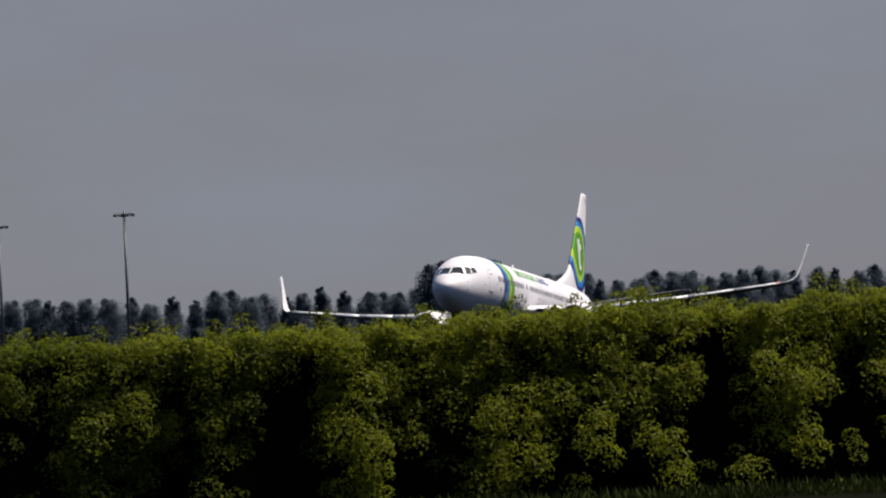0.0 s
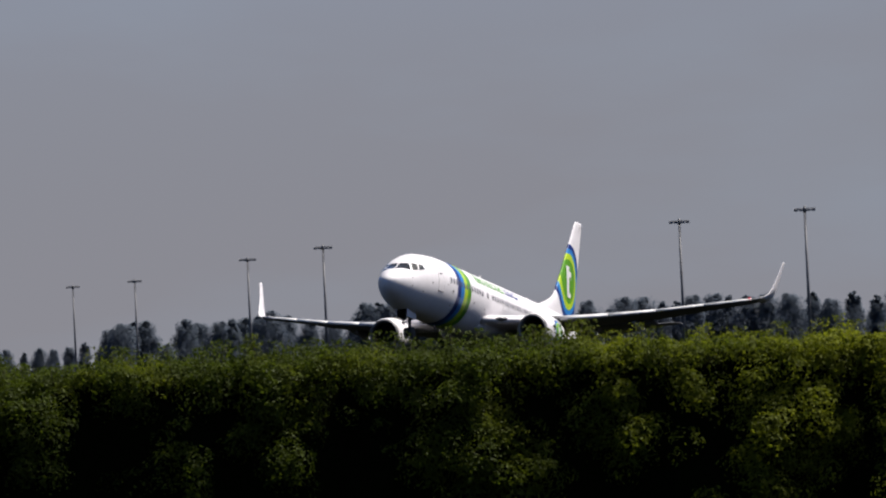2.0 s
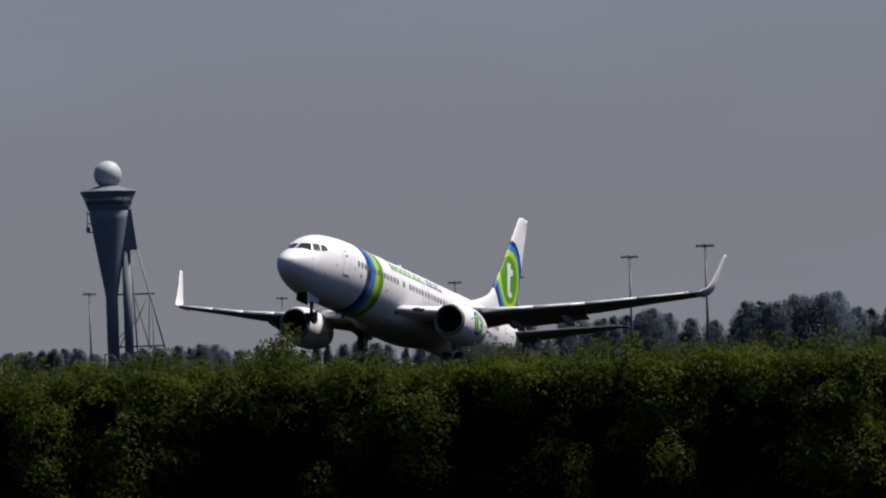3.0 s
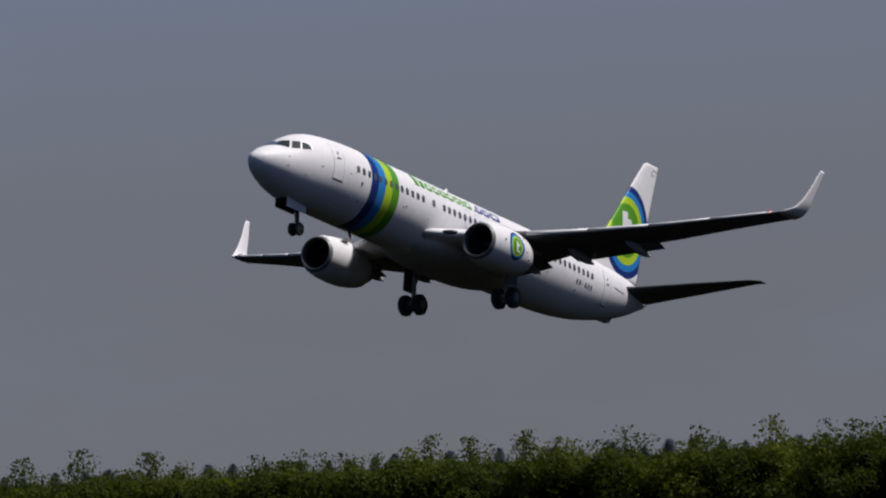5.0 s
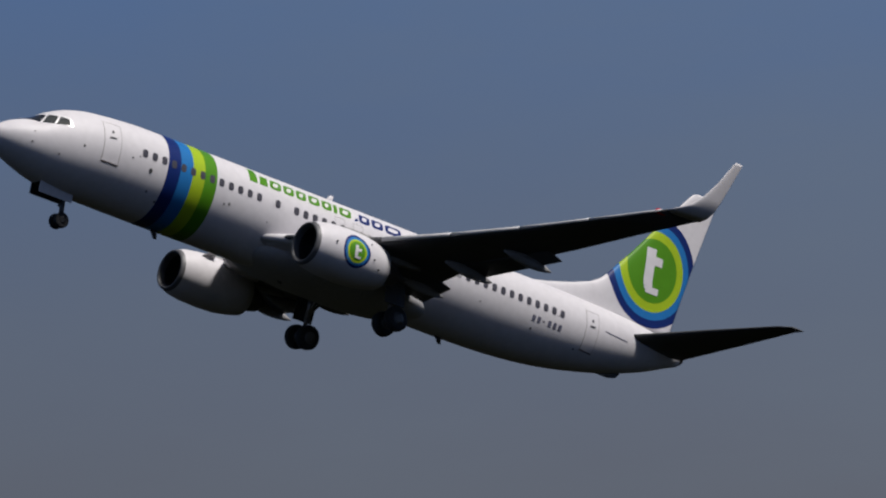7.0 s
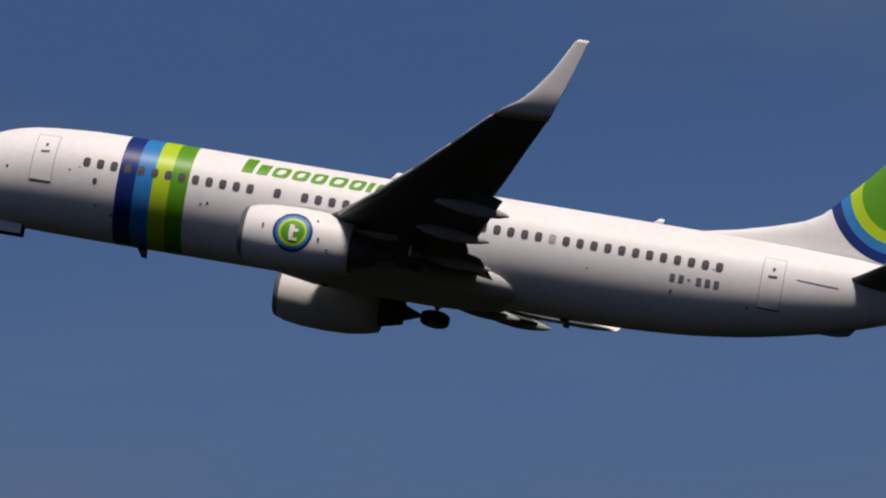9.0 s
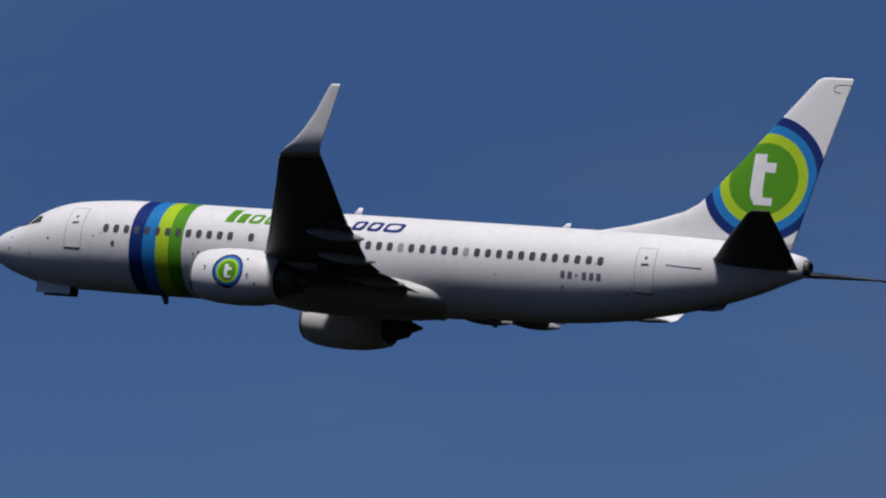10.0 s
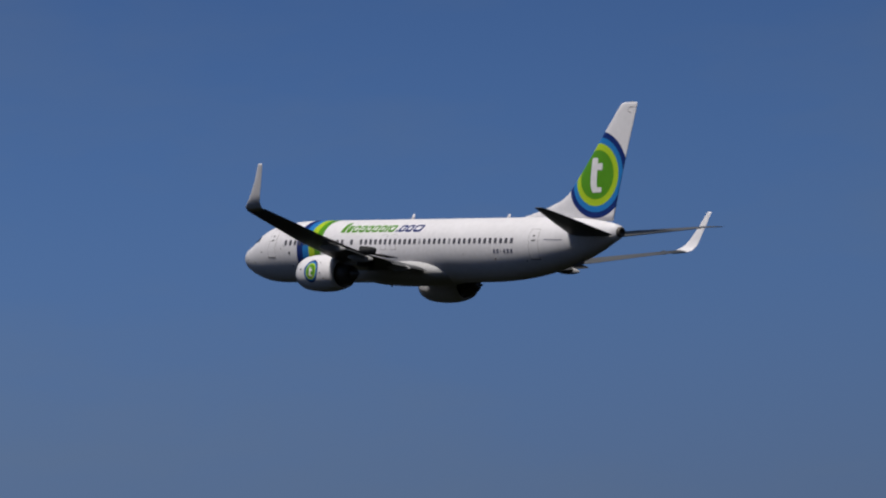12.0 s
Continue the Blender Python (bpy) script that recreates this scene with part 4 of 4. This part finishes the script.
def make_mast():
    """A floodlight mast with a cross arm."""
    root = tagged(new("light_mast"), "tall grey apron floodlight mast with a cross arm", "light mast", "airfield masts")
    bm = bmesh.new()
    rod(bm, (0, 0, 0), (0, 0, 15), 0.19, 0.11, 10)
    part("pole", bm, mast_metal, root)
    bm = box(bmesh.new(), -1.0, 1.0, -0.08, 0.08, 14.9, 15.03)
    part("cross_arm", bm, mast_metal, root, smooth=False)
    for x in (-0.86, -0.36, 0.36, 0.86):
        bm = loft([[(x - w, -0.25, z), (x + w, -0.25, z), (x + w * 0.8, 0.2, z + 0.1), (x - w * 0.8, 0.2, z + 0.1)] for z, w in ((14.72, 0.2), (14.95, 0.22))])
        part("floodlight", bm, mast_metal, root, smooth=False)
    bm = bmesh.new()
    rod(bm, (0, 0, 14.6), (0, 0, 15.25), 0.16, 0.1, 8)
    part("mast_head", bm, mast_metal, root)
    return root


def make_masts():
    first = make_mast()
    for n, (a, e) in enumerate(((3.38, 1.32), (4.72, 1.25), (8.53, 1.15), (9.34, 1.057), (10.55, 0.878), (11.21, 0.846), (13.06, 0.743), (15.11, 0.86))):
        x, y = at(a, (15.1 - EYE[2]) / math.tan(radians(e)))
        m = Matrix.Translation((x, y, 0)) @ pose(0, 0, 0, 0, 0, a)
        if n:
            copy_thing(first, m)
        else:
            first.matrix_basis = m


def make_tower():
    """The control tower: flaring shaft, glazed cab, roof and radome, with an open steel stair tower."""
    root = tagged(new("control_tower"), "blue-grey airport control tower with a pale radome", "control tower")
    n = 28
    ring = lambda z, r, x=0: [(x + r * math.cos(2 * math.pi * i / n), r * math.sin(2 * math.pi * i / n), z) for i in range(n)]
    part("shaft", loft([ring(z, r) for z, r in ((0, 1.6), (23, 1.6), (24.5, 1.85), (32, 3.15), (38, 4.15), (43.5, 5.05), (46, 5.35))]), concrete, root, "flaring shaft")
    part("cab", loft([ring(z, r) for z, r in ((46, 5.3), (50.3, 6.9))]), tower_glass, root, "glazed control cab")
    sharp(part("cab_sill", loft([ring(z, r) for z, r in ((45.9, 5.4), (46.0, 5.45), (47.2, 5.95), (47.3, 5.7))]), concrete, root, "cladding below the cab glass"))
    sharp(part("cab_head", loft([ring(z, r) for z, r in ((49.2, 6.55), (49.3, 6.75), (50.4, 7.2), (50.5, 6.9))]), concrete, root, "cladding above the cab glass"))
    for i in range(14):
        u = 2 * math.pi * i / 14
        bm = bmesh.new()
        rod(bm, (5.7 * math.cos(u), 5.7 * math.sin(u), 47), (6.65 * math.cos(u), 6.65 * math.sin(u), 49.5), 0.12, n=6)
        part("mullion", bm, concrete, root)
    sharp(part("roof", loft([ring(z, r) for z, r in ((50.4, 7.3), (50.9, 7.5), (51.2, 7.2), (51.5, 5.2), (52.4, 2.9))]), concrete, root))
    rings = [[(3.7 * math.sin(math.pi * k / 16) * math.cos(2 * math.pi * i / n), 3.7 * math.sin(math.pi * k / 16) * math.sin(2 * math.pi * i / n), 55.4 - 3.7 * math.cos(math.pi * k / 16)) for i in range(n)] for k in range(1, 16)]
    part("radome", loft(rings), pale, root, "pale spherical radome")
    part("lift_shaft", loft([ring(z, 1.2, 4.2) for z in (0, 36)]), concrete, root)
    bm = loft([[(2.6, -1.6, z), (x, -1.6, z), (x, 1.6, z), (2.6, 1.6, z)] for z, x in ((35.2, 7.2), (46, 5.9))])
    part("stair_head", bm, concrete, root, smooth=False)
    for (x0, y0), (x1, y1) in (((15.8, -2), (7.1, -1.5)), ((15.8, 2), (7.1, 1.5)), ((6.6, -2), (5.4, -1.5)), ((6.6, 2), (5.4, 1.5))):
        bm = bmesh.new()
        rod(bm, (x0, y0, 0), (x1, y1, 35.3), 0.22, 0.2, 6)
        part("steel_leg", bm, mast_metal, root)
    for z, x in ((9.5, 13.3), (23.4, 11.4)):
        bm = box(bmesh.new(), 1.5, x, -0.2, 0.2, z - 0.2, z + 0.2)
        part("steel_beam", bm, mast_metal, root, smooth=False)
    for a, b in (((9.7, 0, 23.2), (5.9, 0, 15)), ((6.1, 0, 22.5), (9.4, 0, 9.7)), ((9.9, 0, 22.8), (9.2, 0, 3)), ((10.6, 0, 22), (10.8, 0, 2)), ((1.6, 0, 12), (5.9, 0, 16)), ((1.5, 0, 9), (3.4, 0, 13)), ((1.6, 0, 4), (4, 0, 9.5))):
        bm = bmesh.new()
        rod(bm, a, b, 0.14, n=6)
        part("steel_brace", bm, mast_metal, root)
    for z, x in ((40.2, -4.3), (42.5, -4.7), (45, -5.0)):
        part("aerial_bracket", box(bmesh.new(), -5.9, x, -0.15, 0.15, z - 0.15, z + 0.15), mast_metal, root, smooth=False)
    bm = bmesh.new()
    rod(bm, (-5.8, 0, 40), (-5.8, 0, 46), 0.12, n=6)
    part("aerial_pole", bm, mast_metal, root)
    part("aerial_dish", box(bmesh.new(), -6.2, -5.1, -0.4, 0.4, 40.3, 41.6), mast_metal, root, smooth=False)
    x, y = at(14.87, 1430)
    root.matrix_basis = Matrix.LocRotScale((x, y, 0), Euler((0, 0, radians(14.87))), None)


make_ground()
make_hedge()
make_grass()
make_woods()
make_masts()
make_tower()
airliner, gear = make_airliner()


# ---- what moves ----
# seconds, place, roll, pitch, heading (degrees)
FLIGHT = [
    (0, 0.06, 332.20, 5.54, -0.602, 4.722, 75.290),
    (0.5, -10.53, 332.53, 6.11, -0.098, 5.631, 75.755),
    (1, -21.78, 330.46, 6.67, 0.337, 6.366, 76.845),
    (1.5, -32.35, 328.36, 7.29, 0.588, 7.265, 77.861),
    (2, -44.45, 323.05, 7.63, 0.628, 8.174, 78.731),
    (2.5, -56.21, 310.79, 8.17, 0.676, 8.867, 79.655),
    (3, -68.68, 297.91, 9.39, 0.721, 9.570, 80.534),
    (3.5, -81.05, 283.43, 11.05, 0.724, 10.211, 81.363),
    (3.7, -85.15, 276.11, 11.77, 0.653, 10.446, 82.474),
    (5.3, -142.36, 216.44, 20.97, -0.157, 13.430, 87.387),
    (5.5, -145.51, 209.27, 22.50, -0.131, 13.496, 87.504),
    (6, -160.61, 189.45, 26.99, -0.346, 14.553, 87.644),
    (6.5, -171.92, 164.10, 31.29, -0.206, 14.845, 87.690),
    (6.7, -175.81, 152.11, 33.01, -0.137, 14.889, 87.705),
    (8.3, -186.90, 29.02, 48.17, -0.445, 14.110, 87.707),
    (8.5, -188.10, 13.14, 49.65, -0.420, 13.971, 87.707),
    (9, -191.32, -27.85, 52.69, 0.060, 13.505, 87.707),
    (9.5, -196.08, -66.51, 55.96, 0.169, 12.590, 87.707),
    (10, -200.58, -108.06, 59.73, -0.257, 11.365, 87.707),
    (10.5, -205.86, -146.49, 62.55, -0.011, 11.150, 87.707),
    (11, -211.85, -188.51, 65.33, 0.172, 10.754, 87.707),
    (11.5, -217.18, -228.98, 68.10, 0.289, 10.276, 87.707),
    (12, -217.11, -272.72, 70.84, 0.390, 9.850, 87.707),
]


def motions():
    walk(airliner, [(t, pose(x, y, z, roll, pitch, heading)) for t, x, y, z, roll, pitch, heading in FLIGHT])
    for s in (-1, 1):
        # the wings bend up as they take the load
        hinge = Matrix.Translation((0, s * 1.9, -1.3))
        walk(gear["wing", s], [(t, hinge @ pose(0, 0, 0, -s * a) @ hinge.inverted()) for t, a in ((0, 2.2), (0.5, 1.5), (1.5, 1.0), (2.5, 0.4), (3.5, 0.0), (12, 0.0))])
        x, y, z = 19.42, s * 2.86, -1.5
        walk(gear["main", s], [(t, pose(x + dx, y, z + up, s * a)) for t, a, up, dx in ((0, 0, 0, 0), (6.3, 0, 0, 0), (6.7, 3, 0, 0), (7.3, 18, 0, 0), (8.0, 50, 0, 0.08), (8.5, 70, 0, 0.1), (9.0, 83, 0.05, -0.3), (9.4, 95, 0.35, -0.3), (12, 95, 0.35, -0.3))])
        walk(gear["door", s], [(t, pose(3.35, s * 0.33, -1.93, s * a)) for t, a in ((0, 0), (10.8, 0), (11.05, -30), (11.4, -82), (11.5, -86), (12, -86))])
    walk(gear["nose"], [(t, pose(3.85, 0, -1.9, 0, a)) for t, a in ((0, 0), (7.0, 0), (7.6, 12), (8.4, 45), (9.2, 80), (9.8, 100), (12, 100))])


motions()
